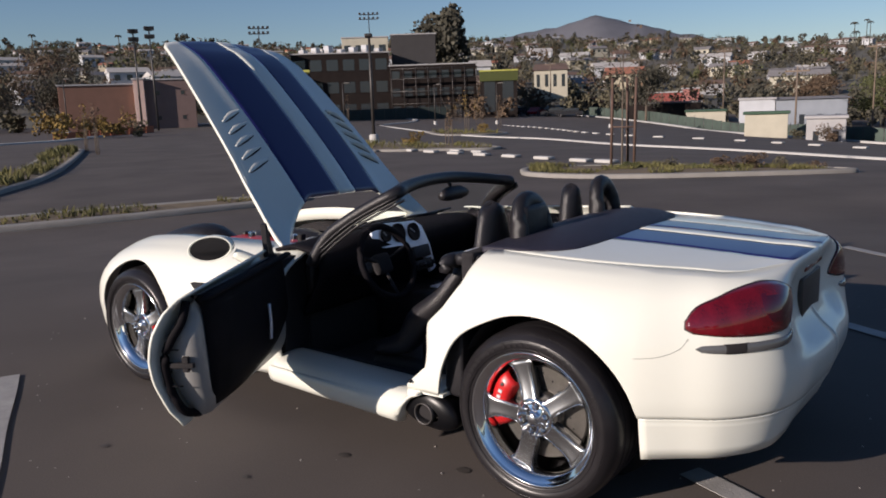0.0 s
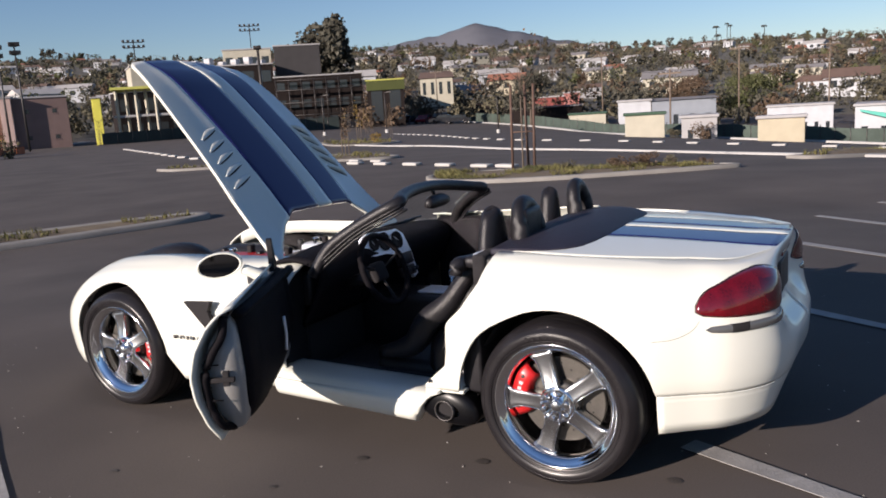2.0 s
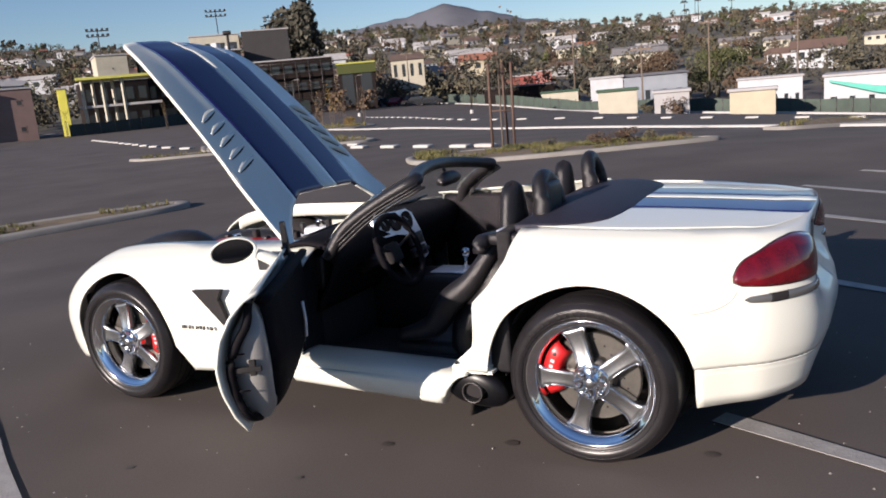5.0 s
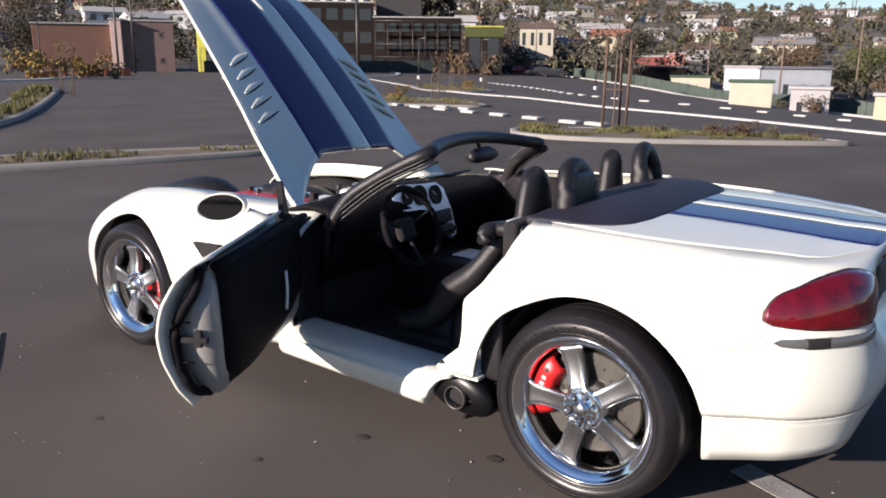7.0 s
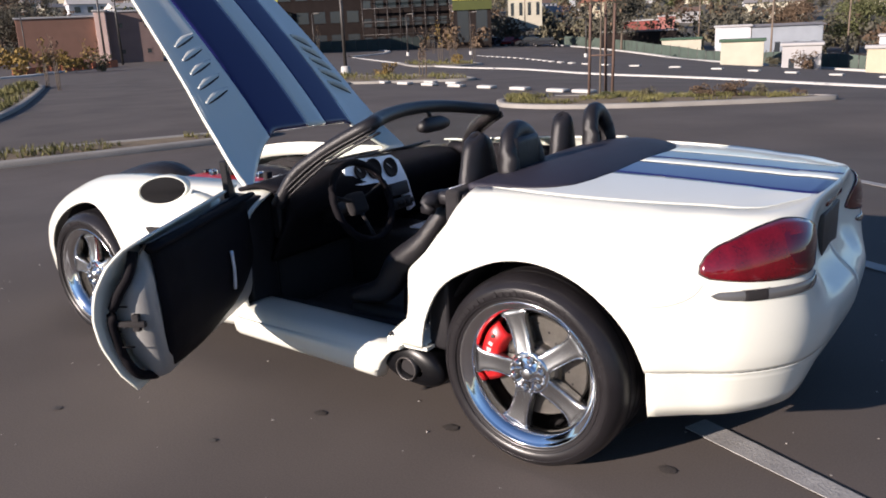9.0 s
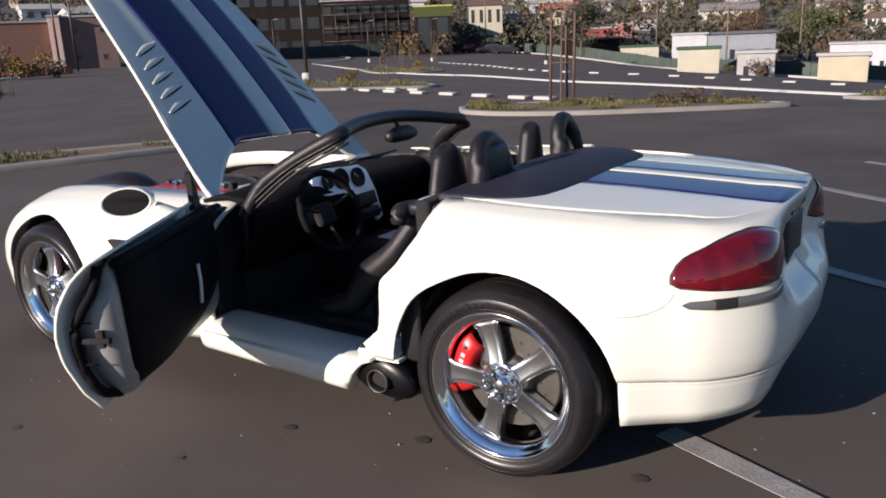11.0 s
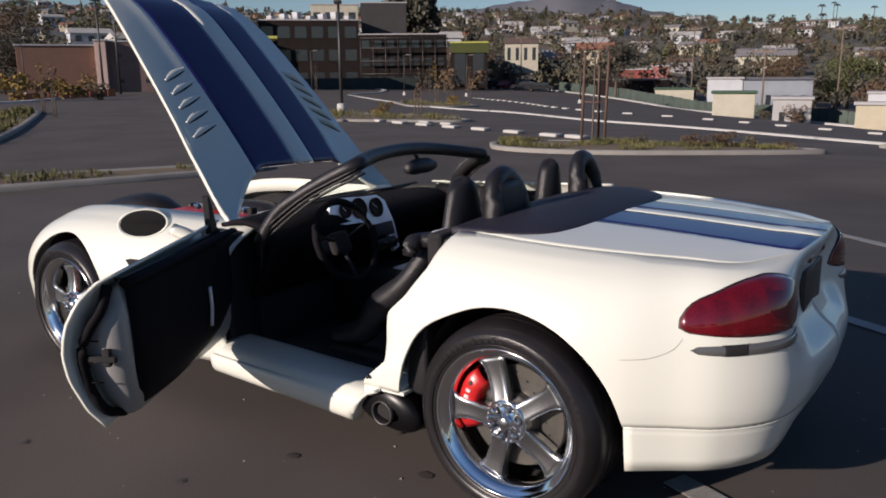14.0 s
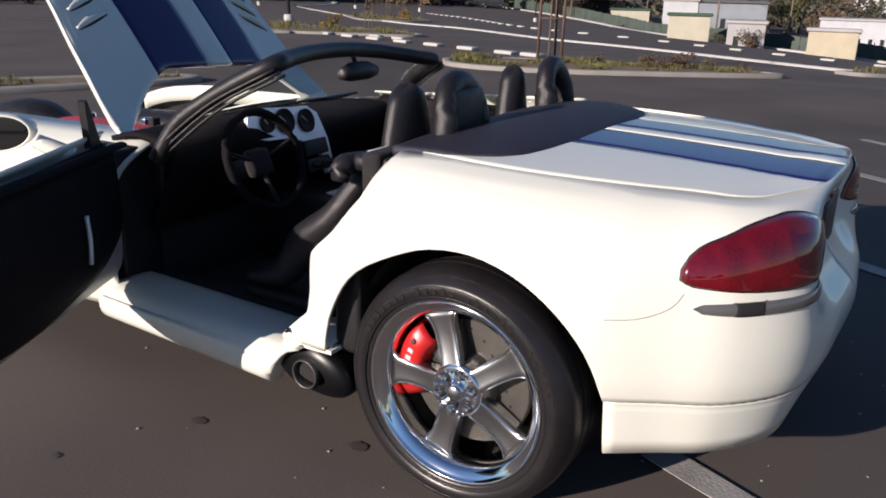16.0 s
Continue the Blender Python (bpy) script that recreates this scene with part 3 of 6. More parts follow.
# seam between quarter and bumper
SEAM = [tail_point(Q_TIP + d, z, 0.0006)[0] for d, z in ((-0.165, 0.618), (-0.10, 0.622), (-0.05, 0.634), (-0.01, 0.655), (0.012, 0.685))]
for k in (1, -1):
    part("bumper_seam", tube([tuple(p * [1, k, 1]) for p in SEAM], 0.0008, 5, 20), SMOKELENS, car)

# ---- raised hood ----
HINGE, UPWAY, OUTWAY = np.array([-1.636, 0, 0.797]), np.array([-0.688, 0, 0.725]), np.array([0.725, 0, 0.688])
HOOD_W = ([0, 0.1, 0.35, 0.6, 0.85, 1.1, 1.3, 1.42, 1.5], [0.70, 0.685, 0.65, 0.61, 0.585, 0.56, 0.53, 0.50, 0.48])


def hood_half(s):
    return np.interp(s, *HOOD_W)


def hood_rear(y):
    return np.interp(abs(y), [0, 0.3, 0.42, 0.50, 0.56, 0.62, 0.66, 0.70], [0.215, 0.215, 0.14, 0.07, 0.015, -0.04, -0.085, -0.06])


def hood_front(y):
    return np.interp(abs(y), [0, 0.2, 0.4, 0.49, 0.53, 0.57, 0.60, 0.62, 0.66, 0.70], [1.53, 1.515, 1.48, 1.45, 1.30, 1.0, 0.70, 0.50, 0.20, -0.02])


def hood_off(s, y):
    """How far the hood's skin stands off its chord."""
    w = hood_half(s)
    a = abs(y) / w
    camber = 0.032 * math.sin(math.pi * min(1, max(0, s / 1.5))) + 0.01
    crown = 0.03 * (1 - a ** 2.2) * np.interp(s, [0, 0.4, 1.2, 1.5], [0.8, 1, 0.8, 0.3])
    power = 0.007 * max(0, min(1, (0.42 - abs(y)) / 0.10)) * max(0, min(1, (1.42 - s) / 0.06))
    nose = -0.05 * max(0, (s - 1.2) / 0.3) ** 2
    corner = 0.045 * max(0.0, a - 0.75) * 4 * max(0.0, min(1.0, (0.30 - s) / 0.35))
    return camber + crown + power + nose + corner - 0.05 * y


def hood_point(s, y, out=0.0):
    return HINGE + UPWAY * s + np.array([0, y if y < 0 else y * 0.95, 0]) + OUTWAY * (hood_off(s, y) + out)


def hood_strip(name, v0, v1, mat, parent, n):
    """A lengthways strip of the hood between two fractions of its half width."""
    rows = []
    for v in np.linspace(v0, v1, n):
        col = []
        for u in np.linspace(0, 1, 40):
            y = v * 0.70
            lo, hi = hood_rear(y), hood_front(y)
            s = lo + (hi - lo) * u
            col.append(hood_point(s, y))
        rows.append(col)
    return sheet(name, rows, mat, parent, 0.018, flip=True)


hood = hood_strip("hood", -0.999, -0.505, PAINT, car, 18)
tagged(hood, "raised white hood with blue stripes and louvres")
hood_strip("hood_stripe", -0.505, -0.085, BLUE, hood, 14)
hood_strip("hood_panel", -0.085, 0.125, PAINT, hood, 5)
hood_strip("hood_stripe", 0.125, 0.47, BLUE, hood, 14)
hood_strip("hood_panel", 0.47, 0.999, PAINT, hood, 18)
part("hood_badge", lathe([(0.0, 0.012), (0.03, 0.010), (0.036, 0.0)], 24, axis="z"), CHROME, hood, "plain silver oval badge").matrix_local = \
    Matrix.Translation(hood_point(1.45, 0.0, 0.004)) @ Matrix(((0.0, -0.688, 0.725), (1.0, 0, 0), (0, 0.725, 0.688))).to_4x4() @ Matrix.Diagonal((1.5, 0.8, 1, 1))
for sd in (-1, 1):
    for k in range(5):
        s0 = 0.85 - 0.088 * k
        y0, y1 = 0.375 + 0.006 * k, 0.530 + 0.012 * k
        lift = 0.11 if sd < 0 else 0.8
        rows = []
        for u in np.linspace(0, 1, 10):
            y = sd * (y0 + (y1 - y0) * u)
            s = s0 - 0.075 * u
            e = math.sin(math.pi * min(1, 0.04 + u * 0.94)) ** 0.8
            rows.append([hood_point(s + 0.036 * e, y, 0.015), hood_point(s + 0.022 * e, y, 0.018 + 0.020 * e * lift), hood_point(s + 0.008, y, 0.018 + 0.034 * e * lift), hood_point(s - 0.002, y, 0.018 + 0.030 * e * lift), hood_point(s - 0.010, y, 0.012)])
        sheet("louvre", rows, PAINT, hood, 0.002, flip=sd > 0)
        # dark strip on the skin stands in for the shaded slot opening
        rows = [[hood_point(s0 - 0.075 * u - d, sd * (y0 + (y1 - y0) * u), 0.020) for d in (0.008, 0.008 + 0.010 * math.sin(math.pi * (0.1 + 0.8 * u)))] for u in np.linspace(0.08, 0.96, 10)]
        sheet("louvre_slot", rows, DARK, hood, 0.002, flip=sd > 0)

# ---- engine bay ----
ENGINE_RED = material("red_valve_cover", (0.40, 0.012, 0.012), 0.35, spread=0.2, scale=25)
part("engine_bay", box(-3.10, -1.42, -0.64, 0.64, 0.22, 0.50, 0.03), DARK, car)
part("intake_manifold", joined(from_bm(box(-2.15, -1.62, -0.16, 0.16, 0.50, 0.70, 0.03)), *[tube([(-2.12 + 0.105 * k, sd * 0.15, 0.66), (-2.12 + 0.105 * k, sd * 0.24, 0.64), (-2.12 + 0.105 * k, sd * 0.30, 0.55)], 0.028, 8) for k in range(5) for sd in (-1, 1)]), SILVER, car)
for sd in (-1, 1):
    part("valve_cover", box(-2.22, -1.60, sd * 0.42 - 0.075, sd * 0.42 + 0.075, 0.60, 0.785 if sd < 0 else 0.70, 0.025), ENGINE_RED if sd < 0 else SILVER, car, "red engine cover" if sd < 0 else "silver engine cover")
    part("air_box", tube([(-2.22, sd * 0.38, 0.70 - 0.06 * (sd + 1)), (-2.45, sd * 0.42, 0.76 - 0.075 * (sd + 1)), (-2.80, sd * 0.40, 0.69 - 0.045 * (sd + 1)), (-3.0, sd * 0.36, 0.58)], [0.06, 0.13, 0.13, 0.06], 12, 12, squash=0.6), BLACKPLASTIC, car)
    for k in range(7):
        part("coil_clip", box(-2.21 + 0.1 * k, -2.18 + 0.1 * k, sd * (0.36 + 0.04 * (k % 2)) - 0.02, sd * (0.36 + 0.04 * (k % 2)) + 0.02, 0.66, (0.80 if sd < 0 else 0.73) + 0.012 * (k % 3), 0.008), (BLACKPLASTIC, CHROME, DARK)[k % 3], car)
for sd in (-1, 1):
    rows = [[(p[0], -sd * p[1], p[2] - d - 0.004) for d in (0, 0.03, 0.075)] for p in FENDER[4:44, -1, :]]
    sheet("fender_flange", rows, PAINT, car, 0.012)
part("cowl", box(-1.66, -1.36, -0.66, 0.66, 0.58, 0.755, 0.02), BLACKPLASTIC, car)
rows = [[(x, y, z) for x, z in ((-1.66 - 0.10 * (1 - (y / 0.66) ** 2), 0.765), (-1.50, 0.79), (-1.32 - 0.18 * (1 - (y / 0.7) ** 2), 0.806))] for y in np.linspace(-0.66, 0.66, 15)]
sheet("scuttle_panel", rows, BLACKPLASTIC, car, 0.01)
for a, b in ((-0.45, 0.05), (0.05, 0.55)):
    part("wiper", joined(tube([(-1.62, a, 0.80), (-1.52, a + 0.2, 0.835), (-1.47, b, 0.84)], 0.008, 6, 8), tube([(-1.46, a + 0.12, 0.845), (-1.44, b + 0.12, 0.85)], 0.006, 6)), BLACKPLASTIC, car)

# ---- windscreen ----
def screen_base(v):
    return np.array([-1.27 - 0.27 * (1 - v * v), 0.765 * v, 0.812 + 0.012 * (1 - v * v)])


def screen_top(v):
    return np.array([-0.885 - 0.055 * v - 0.14 * (1 - v * v), (0.64 if v < 0 else 0.545) * v, 1.07 - 0.03 * v + 0.035 * (1 - v * v)])


rows = []
for v in np.linspace(-1, 1, 25):
    a, b = screen_base(v), screen_top(v)
    rows.append([a + (b - a) * u + np.array([-0.02, 0, 0.02]) * math.sin(math.pi * u) for u in np.linspace(0, 1, 9)])
ws = sheet("windscreen", rows, GLASS, car, 0.005, label="curved clear windscreen in a black frame")
ws.visible_shadow = False
ring = [screen_base(-1) + [0.02, 0, -0.04]] + [screen_base(-1) + (screen_top(-1) - screen_base(-1)) * u + np.array([-0.012, 0, 0.02]) * math.sin(math.pi * u) for u in (0.25, 0.5, 0.75)] + [screen_top(v) for v in np.linspace(-0.99, 0.99, 15)] + [screen_base(1) + (screen_top(1) - screen_base(1)) * u + np.array([-0.012, 0, 0.02]) * math.sin(math.pi * u) for u in (0.75, 0.5, 0.25)] + [screen_base(1) + [0.02, 0, -0.04]]
part("windscreen_frame", tube(ring, 0.034, 12, 70, squash=0.85), BLACKPLASTIC, ws)
for sd in (-1, 1):
    for k in range(3):
        o = np.array([0.026 + 0.011 * k, sd * (0.022 - 0.012 * k), -0.010 - 0.008 * k])
        part("pillar_seal", tube([screen_base(sd) + o, screen_base(sd) * 0.5 + screen_top(sd) * 0.5 + o + [-0.012, 0, 0.022], screen_top(sd) + o], 0.0055, 8, 10), BLACKPLASTIC, ws)
rvm = part("rear_view_mirror", tube([(-0.98, -0.11, 1.02), (-0.985, -0.05, 1.025), (-0.985, 0.06, 1.025), (-0.98, 0.12, 1.02)], [0.02, 0.036, 0.036, 0.02], 12, 10), BLACKPLASTIC, ws)
part("mirror_stalk", tube([(-1.0, 0.0, 1.06), (-1.02, 0.0, 1.10)], 0.01, 8), BLACKPLASTIC, rvm)

# ---- cabin ----
part("cabin_floor", box(-1.62, -0.34, -0.66, 0.66, 0.19, 0.24, 0.01), CARPET, car)
part("firewall", box(-1.66, -1.58, -0.68, 0.68, 0.20, 0.80, 0.01), CARPET, car)
part("rear_bulkhead", box(-0.42, -0.36, -0.74, 0.74, 0.20, 0.895, 0.015), CARPET, car)
part("centre_tunnel", box(-1.58, -0.42, -0.15, 0.15, 0.22, 0.53, 0.04), LEATHER, car)
for sd in (-1, 1):
    part("inner_sill", box(-1.45, -0.42, sd * 0.69, sd * 0.64, 0.22, 0.315, 0.01), CARPET, car)
    part("kick_panel", box(-1.62, -1.40, sd * 0.82, sd * 0.66, 0.22, 0.79, 0.012), BLACKPLASTIC, car)
    part("jamb_panel", box(-0.43, -0.34, sd * 0.86, sd * 0.70, 0.33, 0.66, 0.015), BLACKPLASTIC, car)
rows = []
for y in np.linspace(-0.70, 0.70, 29):
    hump = 0.035 * math.exp(-((y + 0.38) / 0.16) ** 2)
    sec = [(-1.56, 0.79), (-1.45, 0.815 + hump * 0.5), (-1.33, 0.80 + hump), (-1.27, 0.765 + hump), (-1.28, 0.70), (-1.34, 0.60), (-1.40, 0.50)]
    rows.append([(x, y, z) for x, _, z in smooth_path([(x, 0, z) for x, z in sec], 20)])
sheet("dashboard", rows, DASH, car, 0.02)
# silver gauge and radio plate on the centre stack
STACK = Matrix.Translation((-1.235, -0.03, 0.725)) @ Matrix.Rotation(radians(-16), 4, "Y")
stack_out = [(-0.30, 0.09), (-0.28, 0.145), (-0.22, 0.165), (-0.05, 0.150), (0.06, 0.145), (0.12, 0.11), (0.155, 0.0), (0.155, -0.13), (0.10, -0.145), (0.08, -0.05), (-0.02, 0.01), (-0.10, 0.03), (-0.20, 0.035), (-0.27, 0.05)]
V = [(0.0, y, z) for y, z in stack_out] + [(-0.02, y, z) for y, z in stack_out]
n = len(stack_out)
F = [list(range(n))[::-1], list(range(n, 2 * n))] + [[i, (i + 1) % n, n + (i + 1) % n, n + i] for i in range(n)]
plate = part("gauge_plate", moved((V, F), STACK), SILVER, car, "silver gauge plate", smooth=False)
for gy, gz, gr_ in ((-0.225, 0.10, 0.036), (-0.125, 0.098, 0.050), (0.0, 0.085, 0.048)):
    m = STACK @ Matrix.Translation((0.004, gy + 0.03, gz)) @ Matrix.Rotation(radians(-90), 4, "Z")
    g = part("gauge", moved(lathe([(0.0, 0.001), (gr_ - 0.006, 0.001), (gr_ - 0.005, 0.008), (gr_, 0.008), (gr_, -0.01)], 28), m), DARK, plate, "round dark gauge")
    part("gauge_needle", moved(from_bm(box(-0.002, 0.002, 0.002, 0.004, -0.004, gr_ - 0.014)), m @ Matrix.Rotation(radians(50 * gr_ * 20), 4, "Y")), SILVERPAINT, g)
part("radio", moved(from_bm(box(-0.01, 0.022, -0.03, 0.115, -0.06, 0.005, 0.006)), STACK), BLACKPLASTIC, plate)
part("climate_panel", moved(from_bm(box(-0.01, 0.018, -0.03, 0.115, -0.125, -0.07, 0.006)), STACK), BLACKPLASTIC, plate)
for k in range(3):
    part("control_knob", moved(lathe([(0.0, 0.035), (0.012, 0.033), (0.014, 0.0)], 14), STACK @ Matrix.Translation((0.018, 0.0 + 0.04 * k, -0.097)) @ Matrix.Rotation(radians(-90), 4, "Z")), BLACKPLASTIC, plate)
part("console_plate", box(-1.10, -0.72, -0.075, 0.085, 0.532, 0.542, 0.004), SILVER, car, "silver console plate")
part("gear_lever", joined(tube([(-0.93, 0.0, 0.53), (-0.92, 0.0, 0.62)], 0.009, 8), lathe([(0, 0.66), (0.018, 0.652), (0.024, 0.635), (0.018, 0.615), (0.0, 0.61)], 16, (-0.92, 0, 0), "z")), CHROME, car)
part("hand_brake", tube([(-0.80, -0.10, 0.54), (-0.66, -0.10, 0.585)], 0.014, 8), BLACKPLASTIC, car)
SW = Matrix.Translation((-1.04, -0.47, 0.75)) @ Matrix.Rotation(radians(-22), 4, "Y")
wheel_rim = part("steering_wheel", moved(tube([(0, 0.174 * math.cos(t), 0.174 * math.sin(t)) for t in np.linspace(0, 2 * math.pi, 40, endpoint=False)], 0.016, 10, closed=True), SW), DASH, car, "black leather steering wheel")
part("airbag_cover", moved(from_bm(box(-0.06, -0.02, -0.055, 0.055, -0.05, 0.05, 0.02)), SW), DARK, wheel_rim)
for a in (18, 162, 270):
    t = radians(a)
    part("spoke", moved(tube([(-0.03, 0.05 * math.cos(t), 0.05 * math.sin(t)), (-0.004, 0.178 * math.cos(t), 0.178 * math.sin(t))], 0.011, 8, squash=0.6), SW), DARK, wheel_rim)
part("steering_column", moved(tube([(-0.05, 0, 0), (-0.24, 0, 0.0)], 0.035, 10), SW), BLACKPLASTIC, wheel_rim)


# seats
def seat(yc, sgn):
    base = part("seat", box(-1.02, -0.50, yc - 0.23, yc + 0.23, 0.24, 0.36, 0.05, 3), LEATHER, car, "black leather bucket seat")
    rows = []
    for v in np.linspace(-1, 1, 15):
        bol = 0.075 * max(0, abs(v) - 0.45) / 0.55
        pts = []
        for u in np.linspace(0, 1, 14):
            z = 0.34 + 0.53 * u
            half = np.interp(u, [0, 0.25, 0.6, 0.85, 1.0], [0.22, 0.235, 0.245, 0.235, 0.19])
            x = -0.62 + 0.20 * u - bol * np.interp(u, [0, 0.3, 0.8, 1], [1.3, 1.7, 0.8, 0.25]) - 0.02 * math.sin(u * 9) * 0.2
            pts.append((x, yc + v * half, z - 0.06 * abs(v) ** 3 * u))
        rows.append(pts)
    sheet("backrest", rows, LEATHER, base, 0.10, flip=True)
    for sd in (-1, 1):
        part("side_bolster", tube([(-0.98, yc + sd * 0.215, 0.38), (-0.80, yc + sd * 0.225, 0.44), (-0.70, yc + sd * 0.24, 0.56), (-0.58, yc + sd * 0.245, 0.66), (-0.50, yc + sd * 0.23, 0.77), (-0.455, yc + sd * 0.19, 0.84)], [0.03, 0.055, 0.062, 0.048, 0.036, 0.03], 12, 22), LEATHER, base)
    hy = yc + (-0.06 if sgn < 0 else -0.10)
    rows = []
    for t in np.linspace(0, 2 * math.pi, 25):
        rows.append([(-0.435 + c * 0.055 * math.sin(t) * np.interp(u, [0, 1], [1, 0.8]), hy + c * (0.105 if sgn < 0 else 0.088) * math.cos(t) * np.interp(u, [0, 0.5, 1], [1.25, 1.02, 0.72]), 0.83 + 0.215 * u + (0.018 * (1 - abs(math.cos(t))) if u > 0.9 else 0)) for u, c in ((0, 1), (0.3, 1), (0.6, 1), (0.82, 0.98), (0.93, 0.9), (1, 0.62), (1.04, 0.0))])
    part("headrest", grid(rows), LEATHER, base)
    return base


for yc, sg in ((-0.42, -1), (0.365, 1)):
    seat(yc, sg)
for yc in (-0.37, 0.39):
    part("roll_hoop", tube([(-0.30, yc - 0.105, 0.86), (-0.31, yc - 0.097, 0.97), (-0.325, yc - 0.06, 1.04), (-0.33, yc, 1.062), (-0.325, yc + 0.06, 1.04), (-0.31, yc + 0.097, 0.97), (-0.30, yc + 0.105, 0.86)], 0.036, 12, 26, squash=1.15), LEATHER, car, "padded black roll hoop")
    part("hoop_pad", box(-0.345 if yc < 0 else -0.315, -0.275, yc - 0.095, yc + 0.095, 0.86, 0.92 if yc > 0 else 1.05, 0.025), LEATHER, car)
part("shoulder_pad", box(-0.47, -0.33, -0.72, -0.56, 0.83, 0.882, 0.02), LEATHER, car)
part("belt_guide", tube([(-0.50, -0.735, 0.80), (-0.495, -0.72, 0.842), (-0.48, -0.62, 0.846)], [0.026, 0.036, 0.028], 12, 10), LEATHER, car)
part("belt_plate", box(-0.44, -0.37, -0.68, -0.58, 0.884, 0.888, 0.002), SILVER, car)

# ---- closed passenger door ----
rows = []
for x in np.linspace(-1.40, -0.43, 16):
    k = (x + 1.40) / 0.97
    sec = [(0.90, 0.36), (0.915, 0.45), (0.915 + 0.01 * k, 0.58), (0.905 + 0.012 * k, 0.70), (0.87, 0.80), (0.82, 0.845 + 0.05 * k), (0.77, 0.855 + 0.055 * k)]
    dx = [np.interp(z, EDGE_Z, EDGE_X) + 0.44 for _, z in sec]
    rows.append([(x + k * d, y, z) for (y, z), d in zip(sec, dx)])
pd = sheet("passenger_door", rows, PAINT, car, 0.008, flip=True)
part("door_card", box(-1.36, -0.40, 0.72, 0.79, 0.30, 0.845, 0.03), DASH, pd)

# ---- open driver door ----
DOOR_H = np.array([-1.41, -0.87])
DOOR_D = np.array([0.44, -0.82]) / np.linalg.norm([0.44, -0.82])
DOOR_N = np.array([-DOOR_D[1], DOOR_D[0]])


def door_pt(u, w, z):
    p = DOOR_H + DOOR_D * u + DOOR_N * w
    return (p[0], p[1], z)


def skin_w(z):
    return np.interp(z, [0.34, 0.42, 0.52, 0.62, 0.72, 0.80, 0.845, 0.862], [-0.045, -0.075, -0.095, -0.100, -0.075, -0.03, 0.015, 0.062])


def skin_end(z):
    return np.interp(z, [0.34, 0.42, 0.55, 0.68, 0.78, 0.845], [0.855, 0.905, 0.955, 0.975, 0.965, 0.93])


rows = [[door_pt(u * skin_end(z), skin_w(z) * (0.4 + 0.6 * u), z + (1 - u) * (0.03 if z < 0.45 else 0)) for u in np.linspace(0, 1, 14)] for z in np.linspace(0.345, 0.866, 23)]
door = sheet("driver_door", rows, PAINT, car, 0.010, flip=False, label="open driver door with black inner panel", offset=0)
rows = []
for z in np.linspace(0.37, 0.835, 14):
    wi = np.interp(z, [0.36, 0.42, 0.6, 0.75, 0.835], [0.02, 0.055, 0.065, 0.055, 0.035])
    wo = skin_w(z) + 0.025
    ue = skin_end(z) - 0.07 - (0.03 if z > 0.74 else 0)
    rows.append([door_pt(0.02, wo + 0.02, z), door_pt(ue - 0.02, wo, z), door_pt(ue, wo + 0.012, z), door_pt(ue + 0.006, (wo + wi) / 2, z), door_pt(ue - 0.004, wi - 0.01, z), door_pt(ue - 0.03, wi, z), door_pt(0.02, wi, z)])
part("door_shell", grid(rows), DOORGREY, door, "door end with its shade put into a grey tone")
rows = []
for z in np.linspace(0.40, 0.836, 14):
    wi = np.interp(z, [0.40, 0.45, 0.6, 0.75, 0.80, 0.85], [0.05, 0.075, 0.095, 0.085, 0.08, 0.03])
    ue = np.interp(z, [0.42, 0.46, 0.6, 0.75, 0.85], [0.79, 0.825, 0.85, 0.845, 0.84])
    us = np.interp(z, [0.40, 0.43, 0.48, 0.55, 0.85], [0.40, 0.24, 0.12, 0.04, 0.02])
    rows.append([door_pt(us, wi - 0.03, z), door_pt(us + 0.03, wi, z)] + [door_pt(us + (ue - us) * f, wi + 0.012 * math.sin(math.pi * f), z) for f in (0.2, 0.4, 0.6, 0.8)] + [door_pt(ue - 0.02, wi, z), door_pt(ue, wi - 0.025, z)])
sheet("door_panel", rows, DASH, door, 0.01, flip=False)
part("door_top_rail", tube([door_pt(0.0, 0.084, 0.824), door_pt(0.3, 0.092, 0.832), door_pt(0.6, 0.090, 0.834), door_pt(0.88, 0.078, 0.830)], [0.018, 0.024, 0.024, 0.018], 10, 14, squash=0.6), DASH, door)
part("door_pull", tube([door_pt(0.345, 0.112, 0.525), door_pt(0.342, 0.116, 0.60), door_pt(0.34, 0.112, 0.675)], 0.007, 8, 8), SILVER, door, "silver door pull")
part("weather_seal", tube([door_pt(0.885, 0.02, 0.825), door_pt(0.915, 0.012, 0.76), door_pt(0.928, -0.025, 0.70), door_pt(0.928, -0.060, 0.62), door_pt(0.905, -0.058, 0.50), door_pt(0.87, -0.035, 0.41), door_pt(0.80, -0.01, 0.375)], 0.016, 8, 26), DASH, door)
part("door_latch", joined(from_bm(box(-0.009, 0.009, -0.075, 0.040, -0.010, 0.008, 0.003, m=Matrix.Translation(door_pt(0.918, 0.005, 0.60)) @ Matrix.Rotation(math.atan2(DOOR_D[1], DOOR_D[0]), 4, "Z"))), from_bm(box(-0.009, 0.009, -0.004, 0.020, -0.026, 0.030, 0.003, m=Matrix.Translation(door_pt(0.914, 0.005, 0.60)) @ Matrix.Rotation(math.atan2(DOOR_D[1], DOOR_D[0]), 4, "Z")))), DARK, door)
